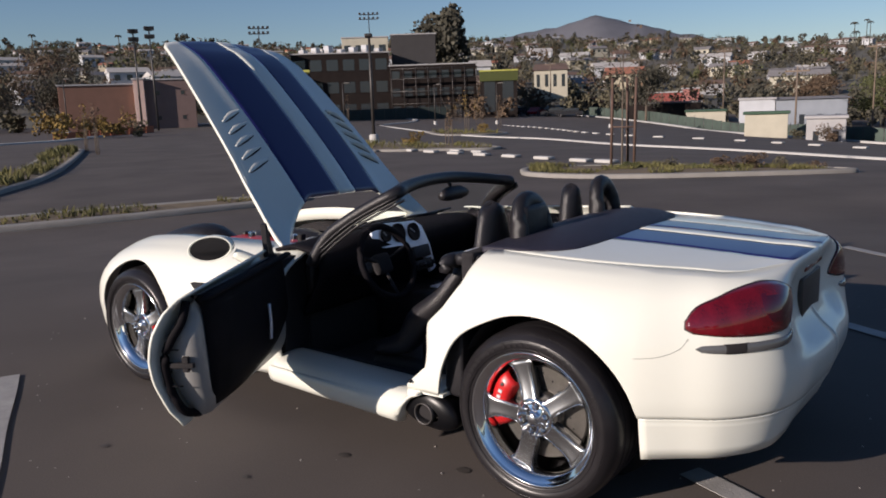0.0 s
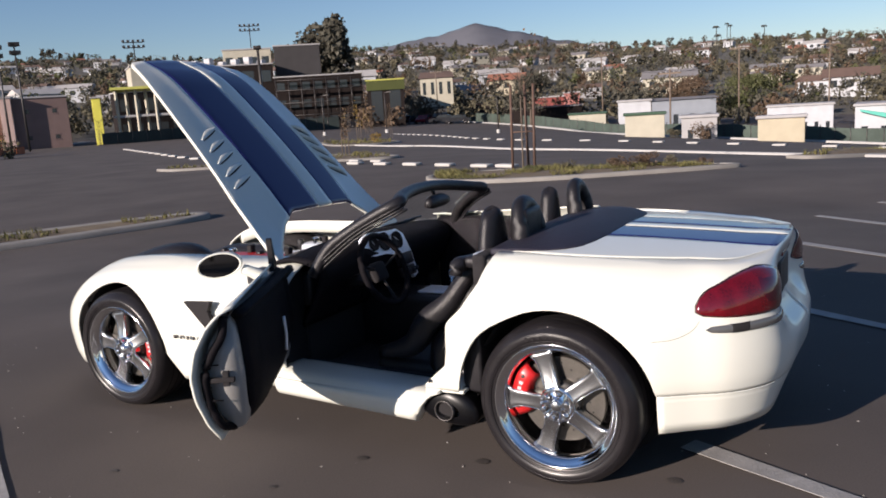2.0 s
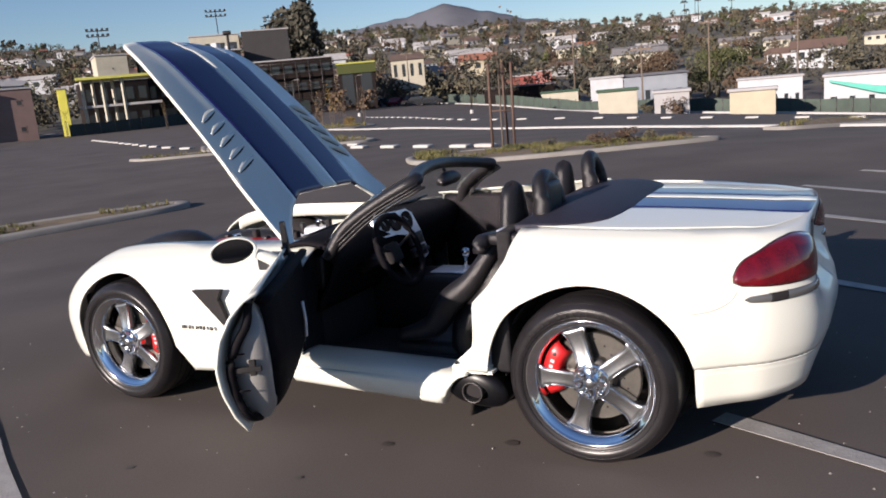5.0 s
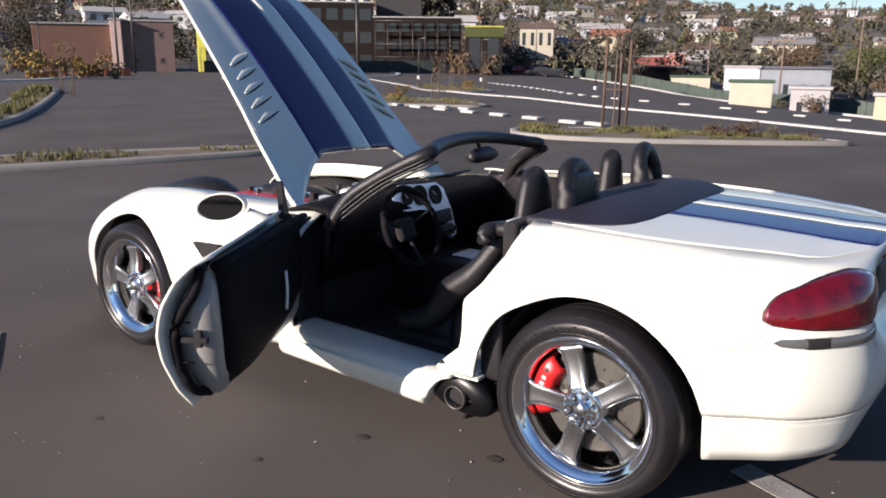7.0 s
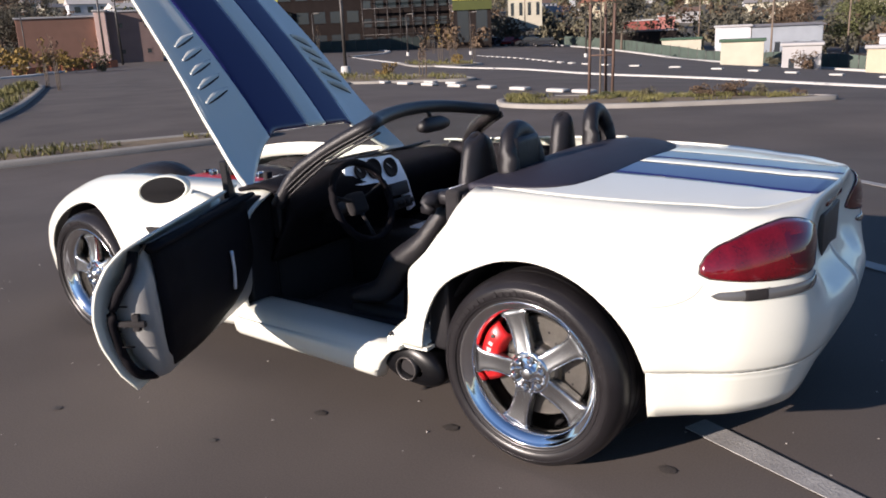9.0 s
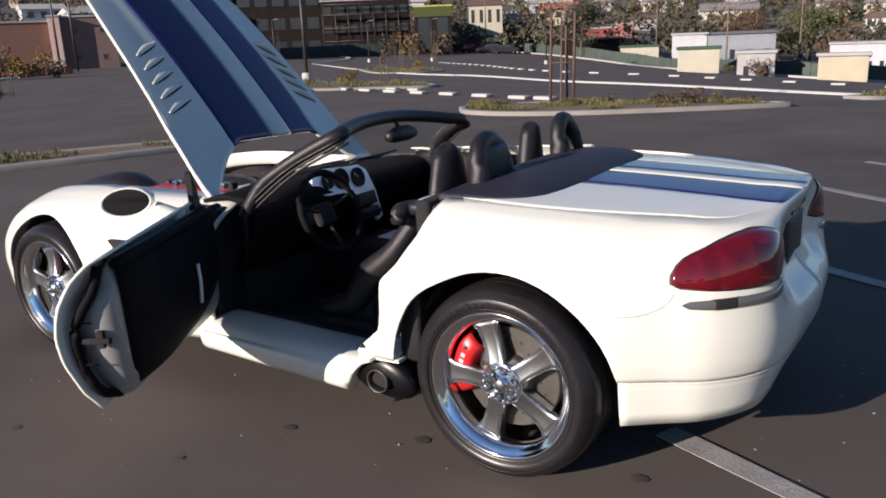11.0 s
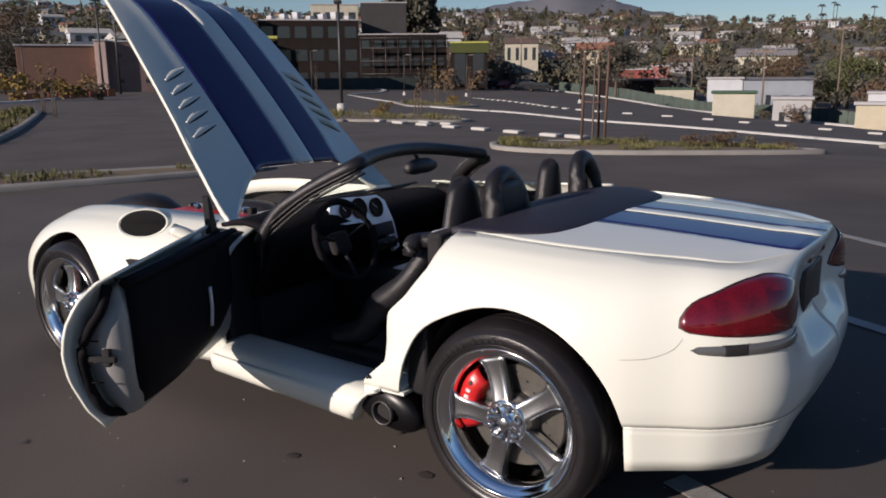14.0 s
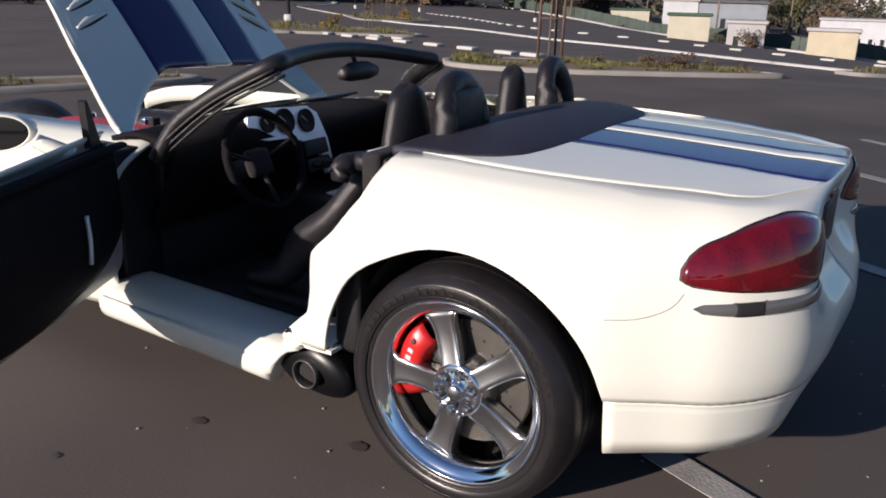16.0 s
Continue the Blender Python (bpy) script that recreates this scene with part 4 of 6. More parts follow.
for k in (0.585, 0.57):
    part("door_bolt", lathe([(0.0, 0.004), (0.005, 0.003), (0.006, 0)], 8, door_pt(0.912, -0.05 + (k - 0.57) * 1.5, k), "z"), BLACKPLASTIC, door)
# thin black bars drawn as the shade of two creases
for zz, u0, u1 in ((0.655, -0.070, -0.015), (0.520, -0.060, -0.010)):
    part("door_crease", box(-0.002, 0.002, u0, u1, -0.002, 0.002, 0.0, m=Matrix.Translation(door_pt(0.915, 0.005, zz)) @ Matrix.Rotation(math.atan2(DOOR_D[1], DOOR_D[0]), 4, "Z")), DASH, door)
part("window_post", prism([(-0.035, 0.0), (0.035, 0.0), (0.048, 0.15), (0.030, 0.155)], -0.012, 0.012), BLACKPLASTIC, door, smooth=False).matrix_local = Matrix.Translation(door_pt(0.085, 0.03, 0.83)) @ Matrix.Rotation(math.atan2(DOOR_D[1], DOOR_D[0]), 4, "Z")
# door mirror
MM = Matrix.Translation((-1.425, -1.185, 0.900)) @ Matrix.Rotation(math.atan2(0.108, 0.155), 4, "Z")
rows = []
for t in np.linspace(0, 2 * math.pi, 33):
    c, s = math.cos(t), math.sin(t)
    rows.append([tuple(MM @ Vector((0.098 * c * r, yy, 0.055 * s * r + 0.008 * c * r))) for r, yy in ((0.90, 0.0), (0.94, -0.008), (1.0, -0.006), (1.02, 0.015), (0.97, 0.05), (0.78, 0.09), (0.4, 0.115), (0.0, 0.12))])
mh = part("door_mirror", grid(rows), PAINT, door, "white oval door mirror")
part("mirror_glass", moved(([(0.09 * math.cos(t), 0.002, 0.0505 * math.sin(t) + 0.007 * math.cos(t)) for t in np.linspace(0, 2 * math.pi, 32, endpoint=False)], [list(range(32))[::-1]]), MM @ Matrix.Rotation(radians(-4.5), 4, "X")), MIRROR, mh, smooth=False)
part("mirror_foot", tube([(-1.36, -1.11, 0.875), (-1.325, -1.07, 0.845), (-1.31, -1.04, 0.82)], [0.022, 0.028, 0.035], 10, 8), PAINT, mh)

# ---- small exterior parts ----
part("jack_point", lathe([(0, -0.004), (0.007, -0.003), (0.008, 0.003)], 10, (-0.556, -0.926, 0.384)), BLACKPLASTIC, car)
part("plate_recess", box(0.712, 0.736, -0.15, 0.15, 0.635, 0.785, 0.004), STEEL, car)
part("high_stop_lamp", box(0.725, 0.742, -0.14, 0.14, 0.812, 0.832, 0.004), REDLENS, car)
for k, w in enumerate((0.020, 0.014, 0.018, 0.014, 0.018)):
    part("side_badge", box(-2.065 + 0.046 * k, -2.065 + 0.046 * k + w, -0.923, -0.917, 0.440, 0.458, 0.002), STEEL, car)

# the far half is narrowed to 0.88 to fit the camera's view
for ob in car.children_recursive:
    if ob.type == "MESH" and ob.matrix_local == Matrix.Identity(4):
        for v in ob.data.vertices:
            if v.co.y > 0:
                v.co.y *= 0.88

# ---- ground ----
EYE_XY = np.array([1.1, -3.3])
SLOPE = ([-100, -60, -30, -5, 8, 20, 30, 45, 60, 100], [0, 0.03, 0.078, 0.078, 0.055, 0.034, 0.021, 0.012, 0.010, 0])


def lot_z(x, y):
    """Level round the car; the fall by bearing from the eye is fitted to the camera's view."""
    dx, dy = x - EYE_XY[0], y - EYE_XY[1]
    q = min(math.hypot(dx, dy), 90.0) - 13
    return -np.interp(math.degrees(math.atan2(-dx, dy)), *SLOPE) * (math.sqrt(q * q + 16) - 4 if q > 0 else 0)


def polar(az, r):
    a = radians(az)
    return EYE_XY[0] - r * math.sin(a), EYE_XY[1] + r * math.cos(a)


ASPHALT = material("asphalt", (0.090, 0.076, 0.069), 0.88, spread=0.36, scale=0.5, bump=0.08, fine=140, spec=0.3)
# dry soil tone, paled and greyed to stand in for haze
DIRT = material("dry_hazy_hillside", (0.15, 0.125, 0.10), 0.95, spread=0.35, scale=0.03, fine=0.6, second=(0.115, 0.11, 0.08))
CONCRETE = material("kerb_concrete", (0.24, 0.225, 0.205), 0.85, spread=0.18, scale=2.5, bump=0.4, fine=60)
WHITEMARK = material("white_road_paint", (0.30, 0.29, 0.28), 0.7, spread=0.25, scale=9, bump=0.3, fine=90)
SOIL = material("planter_soil", (0.16, 0.12, 0.075), 0.95, spread=0.35, scale=6, bump=0.9, fine=50)
GRASS = material("dry_green_grass", (0.085, 0.105, 0.028), 0.9, spread=0.5, scale=3, second=(0.22, 0.19, 0.07))

radii = [0.0, 3, 6, 6.5, 7, 7.5, 8, 8.5, 9, 9.5, 10, 10.5, 11, 12, 13, 14.5, 16, 18, 20, 23, 27, 32, 38, 45, 55, 65, 80, 95, 110, 125, 140, 175, 260, 420]
rows = [[(*polar(a, r), lot_z(*polar(a, r)) - (0.03 * (r - 175) if r > 175 and -40 < a < 100 else 0)) for r in radii] for a in np.linspace(-180, 180, 361)]
structure(part("ground", grid(rows), ASPHALT), "grey asphalt car park falling towards a valley", "ground")

# stall lines
for k, (sx, sy, slope, ln) in enumerate(((-3.3, -1.26, -0.555, 5.2), (0.39, -0.35, -0.45, 5.0), (-0.2, 2.56, -0.60, 5.2), (-0.05, 4.87, -0.71, 5.2), (0.46, 6.25, -0.77, 5.2), (1.07, 7.39, -0.72, 5.2))):
    LINE_D = Vector((1, slope, 0)).normalized()
    LINE_N = Vector((-LINE_D.y, LINE_D.x, 0))
    a = Vector((sx, sy, 0.006))
    n = 48
    V, F = [], []
    for i in range(n + 1):
        c = a + LINE_D * (ln * i / n)
        w = 0.050 + 0.004 * math.sin(i * 0.6 + k)
        V += [tuple(c - LINE_N * w), tuple(c + LINE_N * w)]
    F = [[2 * i, 2 * i + 2, 2 * i + 3, 2 * i + 1] for i in range(n)]
    ob = thick(part("parking_line", (V, F), WHITEMARK, smooth=False), 0.003, 1)
    structure(ob, "worn white painted parking stall line", "parking line")

# oil spots and patches on the asphalt
OIL = material("oil_stain", (0.055, 0.047, 0.043), 0.7, spread=0.5, scale=12)
rng = random.Random(4)
for k, (ox, oy, orr) in enumerate(((-0.38, -0.82, 0.035), (0.41, -0.70, 0.035), (0.12, -1.25, 0.02), (-1.1, -1.35, 0.02), (-0.9, -0.98, 0.03), (0.75, 3.2, 0.05), (1.6, 1.2, 0.03), (-1.9, -1.5, 0.025), (-0.2, -1.6, 0.03))):
    n, orr = 22, orr * 0.7
    V = [(ox, oy, 0.0045)] + [(ox + orr * (0.85 + 0.3 * rng.random()) * math.cos(2 * math.pi * i / n) * 1.3, oy + orr * (0.85 + 0.3 * rng.random()) * math.sin(2 * math.pi * i / n), 0.003) for i in range(n)]
    structure(part("oil_spot", (V, [[0, 1 + i, 1 + (i + 1) % n] for i in range(n)]), OIL), "small dark oil spot on the asphalt", "stain")


# loose grit on the asphalt
rng = random.Random(31)
V, F = [], []
for k in range(420):
    x, y, g = rng.uniform(-4.5, 2.2), rng.uniform(-3.2, 3.0), rng.uniform(0.003, 0.008)
    a, b = rng.uniform(0, 6.28), len(V)
    V += [(x + g * math.cos(a + c), y + g * math.sin(a + c), 0.001) for c in (0, 1.7, 3.1, 4.6)] + [(x, y, g * 0.8)]
    F += [[b + i, b + (i + 1) % 4, b + 4] for i in range(4)]
GRIT = material("pale_grit", (0.26, 0.24, 0.22), 0.9, spread=0.4, scale=40)
tagged(part("gravel", (V, F), GRIT, smooth=False), "loose pale grit on the asphalt", "gravel", kind="stuff")

# ---- planted islands ----
def blades(outline_pts, count, h, seed, mat, z0, tall=0.0):
    """Tufts of grass strewn inside an outline."""
    r = random.Random(seed)
    P = np.array(outline_pts)
    lo, hi = P.min(0), P.max(0)
    V, F = [], []

    def inside(x, y):
        c = False
        j = len(P) - 1
        for i in range(len(P)):
            if (P[i, 1] > y) != (P[j, 1] > y) and x < (P[j, 0] - P[i, 0]) * (y - P[i, 1]) / (P[j, 1] - P[i, 1]) + P[i, 0]:
                c = not c
            j = i
        return c
    made = 0
    while made < count:
        x, y = r.uniform(lo[0], hi[0]), r.uniform(lo[1], hi[1])
        if not inside(x, y) or noise.noise((x * 0.9, y * 0.9, seed)) < -0.05:
            made += 0.2
            continue
        made += 1
        hh = 0.75 * h * r.uniform(0.25, 1.3) * (1 + tall * max(0, noise.noise((x * 0.5, y * 0.5, 7))))
        for _ in range(4):
            a, w = r.uniform(0, 2 * math.pi), hh * 0.10
            lean = hh * r.uniform(0.2, 0.7)
            b = len(V)
            z = z0(x, y)
            V += [(x - w * math.sin(a), y + w * math.cos(a), z), (x + w * math.sin(a), y - w * math.cos(a), z), (x + lean * math.cos(a), y + lean * math.sin(a), z + hh)]
            F.append([b, b + 1, b + 2])
    return V, F


def inset(P, d):
    c = P.mean(0)
    out = []
    n = len(P)
    for i in range(n):
        t = P[(i + 1) % n] - P[i - 1]
        nv = np.array([-t[1], t[0]]) / (np.linalg.norm(t) + 1e-9)
        if np.dot(nv, c - P[i]) < 0:
            nv = -nv
        out.append(P[i] + nv * d)
    return np.array(out)


def island(pts, label, seed, tufts, h=0.10, kerb=0.16, tall=0.0, smooth=60):
    loop = smooth_path([(x, y, 0) for x, y in pts] + [(*pts[0], 0)], smooth)[:-1, :2]
    isl = thing("traffic_island", label, "traffic island", at=(0, 0, 0))
    rings = [(loop, 0.0), (loop, 0.068), (inset(loop, 0.02), 0.080), (inset(loop, kerb - 0.02), 0.083), (inset(loop, kerb), 0.072), (inset(loop, kerb), 0.01)]
    rows = [[(x, y, lot_z(x, y) + h0) for (x, y), h0 in ((tuple(R[i % len(loop)]), z) for R, z in rings)] for i in range(len(loop) + 1)]
    part("kerb", grid(rows, True), CONCRETE, isl, "pale concrete kerb")
    inner = inset(loop, kerb - 0.01)
    c = inner.mean(0)
    k = len(inner)
    V = [(*c, lot_z(*c) + 0.095)] + [(*(c + (p - c) * 0.5), lot_z(*p) + 0.088 + 0.02 * noise.noise((p[0], p[1], 3))) for p in inner] + [(*p, lot_z(*p) + 0.066) for p in inner]
    F = [[0, 1 + i, 1 + (i + 1) % k] for i in range(k)] + [[1 + i, 1 + k + i, 1 + k + (i + 1) % k, 1 + (i + 1) % k] for i in range(k)]
    part("soil", (V, F), SOIL, isl)
    tagged(part("grass", blades(inset(inner, 0.05), tufts, h, seed, GRASS, lambda x, y: lot_z(x, y) + 0.07, tall), GRASS, isl), "patchy dry green grass", kind="stuff")
    return isl


island([(-7.3, 10.9), (-6.7, 10.15), (-5.6, 9.95), (-4.3, 10.35), (-3.2, 11.05), (-2.2, 11.85), (-1.5, 12.6), (-1.35, 12.95), (-1.7, 13.2), (-3.0, 13.25), (-4.6, 13.0), (-6.2, 12.5), (-7.0, 11.9), (-7.35, 11.4)], "long kerbed island with dry grass and weeds", 1, 3200, 0.10, 0.15, 1.0)
island([(-13.2, -5.6), (-11.4, -2.3), (-9.75, 0.9), (-8.85, 2.75), (-8.25, 4.3), (-8.0, 5.15), (-8.15, 5.55), (-8.55, 5.55), (-9.1, 4.9), (-10.1, 3.2), (-11.0, 1.4), (-12.7, -1.9), (-14.4, -5.0)], "narrow kerbed strip with sparse dry grass", 2, 2600, 0.11, 0.20, 0.9)
island([(-13.6, 2.7), (-15.8, 4.7), (-18.3, 6.7), (-24, 10.4), (-34.6, 16.8), (-36, 17.0), (-36, 16.0), (-24, 8.9), (-18.8, 5.3), (-15.5, 2.6), (-14, 2.0)], "curving planter with green ground cover", 3, 5200, 0.28, 0.2, 0.6)
island([(-20.2, 18.6), (-17.5, 17.4), (-14.8, 18.6), (-13.6, 19.6), (-14.2, 20.8), (-16.6, 22.4), (-20.6, 22.6), (-22.6, 23.4), (-23.2, 22.0)], "small kerbed island with dry weeds", 4, 700, 0.2, 0.2, 0.9)
island([(-20.9, 15.9), (-19.4, 15.6), (-17.3, 17.0), (-17.0, 17.5), (-18.2, 18.0), (-20.2, 16.9)], "small kerbed planter end in the lot", 5, 250, 0.15)
island([(-0.9, 16.6), (-0.2, 16.2), (1.2, 18.0), (3.0, 20.6), (3.4, 22.2), (2.2, 22.6), (0.4, 20.4)], "kerbed island end with yellow weeds", 6, 600, 0.16, 0.2, 0.5)
island([(-33.4, 41.2), (-27.5, 35.0), (-25.5, 34.8), (-24.5, 36.4), (-25.5, 39.5), (-29, 42.5)], "kerbed island with dry weeds and a young tree", 7, 500, 0.25, 0.25, 0.9)


def ribbon(name, pts, width, height, mat, label, category, n=40):
    """A long kerb or wall that follows the ground."""
    p = smooth_path([(x, y, 0) for x, y in pts], n)[:, :2]
    rows = []
    for i in range(n):
        t = p[min(i + 1, n - 1)] - p[max(i - 1, 0)]
        nv = np.array([-t[1], t[0]]) / np.linalg.norm(t) * width / 2
        a, b = p[i] - nv, p[i] + nv
        z = lot_z(*p[i])
        rows.append([(*a, z - 0.1), (*a, z + height - 0.01), (*(a * 0.9 + b * 0.1), z + height), (*(a * 0.1 + b * 0.9), z + height), (*b, z + height - 0.01), (*b, z - 0.1)])
    return structure(part(name, grid(rows, True), mat), label, category)


PALEKERB = material("pale_concrete_kerb", (0.42, 0.41, 0.39), 0.8, spread=0.12, scale=1.5, bump=0.3, fine=40)
ribbon("kerb", [(-60, 67), (-33, 41.3), (-23.5, 33.2), (-16.8, 29.6), (-11.3, 25.4), (-6.2, 23.2), (-1.7, 19.6), (2.1, 16.2), (5.0, 13.8)], 0.22, 0.065, PALEKERB, "long pale concrete kerb across the car park", "kerb", 70)
ribbon("kerb", [(-72, 131), (-46, 104), (-24, 78), (-13, 66), (-4, 61.5), (8, 62)], 0.5, 0.16, PALEKERB, "pale kerb along the fence line", "kerb", 50)
ribbon("kerb", [(-54, 21), (-59, 29.4), (-80, 46), (-98, 64), (-108, 80)], 1.2, 0.10, PALEKERB, "pale kerb and walk before the brick building", "kerb", 40)
ribbon("kerb", [(-61, 68), (-66, 80), (-75, 92), (-85, 99)], 0.6, 0.10, PALEKERB, "pale kerb at the far side of the lot", "kerb", 30)

# wheel stops
STOP = thing("wheel_stop", "white painted concrete wheel stop on the asphalt", "wheel stop", "wheel stops")
part("block", box(-0.29, 0.29, -0.13, 0.13, 0, 0.085, 0.028), PALEKERB, STOP)


def stops(pts, n, size, twist=0.0, pair=False):
    p = smooth_path([(x, y, 0) for x, y in pts], 200)[:, :2]
    s = np.concatenate([[0], np.cumsum(np.linalg.norm(np.diff(p, axis=0), axis=1))])
    for i in range(n):
        q = s[-1] * i / (n - 1)
        x, y = np.interp(q, s, p[:, 0]), np.interp(q, s, p[:, 1])
        x2, y2 = np.interp(q + 0.3, s, p[:, 0]), np.interp(q + 0.3, s, p[:, 1])
        a = math.degrees(math.atan2(y2 - y, x2 - x)) if q < s[-1] - 0.31 else a
        c = copy_thing(STOP, pose(x, y, lot_z(x, y) + 0.002, 0, 0, a + twist))
        c.scale = (size, size, size)


stops([(-16.0, 18.0), (-13.4, 16.9), (-10.4, 15.6), (-7.7, 14.4)], 7, 0.98, 6)
stops([(-15.4, 18.75), (-13.0, 17.75)], 3, 0.85, 6)
stops([(-45, 70), (-31, 55), (-23.4, 45.7), (-17.2, 40.5), (-11.3, 39.6), (-6.5, 37), (1.2, 33.4)], 27, 1.05, 8)
stops([(-57, 44.8), (-38.7, 31.8), (-28.5, 24.5), (-22.4, 20.6), (-20.6, 19.6)], 14, 1.0, 30)
STOP.location = (-6.9, 14.15, lot_z(-6.9, 14.15) + 0.002)
STOP.rotation_euler = (0, 0, radians(-20))


# ---- trees and weeds ----
def leaf_mat(name, a, b):
    m = material(name, a, 0.75, spread=0.45, scale=0.4, fine=3.0, second=b, spec=0.2)
    return m


# dark, olive, brown and green tones are paled to carry distance haze
LEAF_DARK = leaf_mat("dark_green_leaves", (0.068, 0.064, 0.050), (0.112, 0.105, 0.080))
LEAF_OLIVE = leaf_mat("olive_leaves", (0.090, 0.083, 0.054), (0.16, 0.14, 0.09))
LEAF_BROWN = leaf_mat("brown_autumn_leaves", (0.095, 0.066, 0.046), (0.17, 0.115, 0.075))
LEAF_YELLOW = leaf_mat("yellow_autumn_leaves", (0.20, 0.135, 0.040), (0.30, 0.20, 0.06))
LEAF_GREEN = leaf_mat("bright_green_leaves", (0.068, 0.082, 0.035), (0.13, 0.135, 0.06))
BARK = material("grey_brown_bark", (0.11, 0.085, 0.065), 0.9, spread=0.3, scale=5, bump=0.6, fine=40)


def crown(r, cx, cy, cz, rx, rz, count, size, clumps):
    """Leaf clusters strewn over several uneven lobes."""
    V, F = [], []
    lobes = [(r.gauss(0, 0.45), r.gauss(0, 0.45), r.uniform(-0.7, 0.75), r.uniform(0.35, 0.62)) for _ in range(clumps)]
    for _ in range(count):
        lx, ly, lz, lr = r.choice(lobes)
        a, u = r.uniform(0, 2 * math.pi), r.uniform(-1, 1)
        q = lr * r.uniform(0.55, 1.05)
        s = math.sqrt(1 - u * u)
        p = Vector((cx + rx * (lx + q * s * math.cos(a)), cy + rx * (ly + q * s * math.sin(a)), cz + rz * (lz + q * u)))
        d = Vector((r.gauss(0, 1), r.gauss(0, 1), r.gauss(0, 1))).normalized()
        e = d.cross(Vector((r.gauss(0, 1), r.gauss(0, 1), r.gauss(0, 1)))).normalized()
        w, h = size * r.uniform(0.5, 1.2), size * r.uniform(0.5, 1.2)
        b = len(V)
        V += [tuple(p - d * w), tuple(p - e * h * 0.7), tuple(p + d * w), tuple(p + e * h * 0.8)]
        F.append([b, b + 1, b + 2, b + 3])
    return V, F


def trunk(x, y, z, h, r0, lean=0.05, limbs=4, seed=0):
    r = random.Random(seed)
    top = (x + lean * h, y, z + h)
    g = [tube([(x, y, z - 0.2), (x + lean * h * 0.4, y, z + h * 0.5), top], [r0, r0 * 0.75, r0 * 0.35], 7, 6)]
    for _ in range(limbs):
        a, k = r.uniform(0, 2 * math.pi), r.uniform(0.5, 0.95)
        b = (x + lean * h * k, y, z + h * k)
        g.append(tube([b, (b[0] + math.cos(a) * h * 0.15, b[1] + math.sin(a) * h * 0.15, b[2] + h * 0.14), (b[0] + math.cos(a) * h * 0.28, b[1] + math.sin(a) * h * 0.28, b[2] + h * 0.36)], [r0 * 0.4, r0 * 0.3, r0 * 0.1], 5))
    return joined(*g)


def tree(x, y, z, h, rx, mat, label, seed, count=900, size=0.35, name="tree", clear=0.35):
    t = thing(name, label, "tree", at=(x, y, z))
    r = random.Random(seed)
    part("trunk", trunk(0, 0, 0, h * 0.62, h * 0.022 + 0.03, 0.03, 6, seed), BARK, t)
    part("crown", crown(r, 0, 0, h * (clear + (1 - clear) / 2), rx, h * (1 - clear) / 2, count, size, 16), mat, t)
    return t


def stuff_trees(name, spots, mat, label):
    V, F, n = [], [], 0
    for k, (x, y, z, h, rx, cnt, size) in enumerate(spots):
        r = random.Random(k * 7 + 1)
        v, f = crown(r, x, y, z + h * 0.58, rx, h * 0.44, cnt, size, 7)
        tv, tf = tube([(x, y, z - 1), (x, y, z + h * 0.6)], [h * 0.03, h * 0.015], 4)
        for a, b in ((v, f), (tv, tf)):
            o = len(V)
            V += a
            F += [[i + o for i in q] for q in b]
    return tagged(part(name, (V, F), mat, smooth=False), label, "trees", kind="stuff")


# ---- hillside and mountain ----
SKYLINE = ([-30, -5, 10, 25, 40, 55, 70, 100], [1.9, 2.0, 2.8, 3.55, 3.95, 4.1, 3.8, 3.2])


def hill_z(az, r):
    z0 = lot_z(*polar(az, 140)) - 0.5
    zt = 1.5 + 900 * math.tan(radians(np.interp(az, *SKYLINE))) + 10 * noise.noise((az * 0.12, 3.1, 0))
    u = max(0.0, min(1.0, (r - 150) / 750))
    z = z0 + (zt - z0) * u ** 1.05 + 5.0 * u * noise.noise((az * 0.25, r * 0.008, 1.0))
    return z - (0 if r < 930 else (r - 930) * 0.06)


rows = [[(*polar(a, r), hill_z(a, r)) for r in (138, 150, 170, 200, 240, 290, 350, 420, 500, 600, 700, 800, 900, 960, 1200, 1800)] for a in np.linspace(-60, 115, 141)]
structure(part("hillside", grid(rows), DIRT), "dry brown hillside with scrub", "hill")
# distance haze is painted into the mountain's blue-grey base colour
ROCK = material("haze_tinted_scrub", (0.120, 0.122, 0.140), 0.95, spread=0.22, scale=0.004, fine=0.03)
rows = []
for a in np.linspace(11, 41, 81):
    peak = np.interp(a, [11, 15, 17.2, 19.5, 22.3, 24.2, 25.9, 27.6, 29, 30.9, 33, 36, 41], [90, 115, 138, 162, 190, 215, 236, 219, 203, 193, 180, 150, 80])
    peak *= 1 + 0.025 * noise.noise((a * 0.6, 0, 5))
    rows.append([(*polar(a, r), -20 + (peak + 20) * f + 9 * f * noise.noise((a * 0.9, r * 0.01, 2))) for r, f in ((2000, 0), (2150, 0.35), (2300, 0.7), (2420, 0.93), (2500, 1.0), (2650, 0.85), (2900, 0.2))])
structure(part("mountain", grid(rows), ROCK), "distant mountain with a low peak, haze painted in as purple-grey", "mountain")

rng = random.Random(11)
groups = {"dark": [], "olive": [], "brown": [], "green": []}
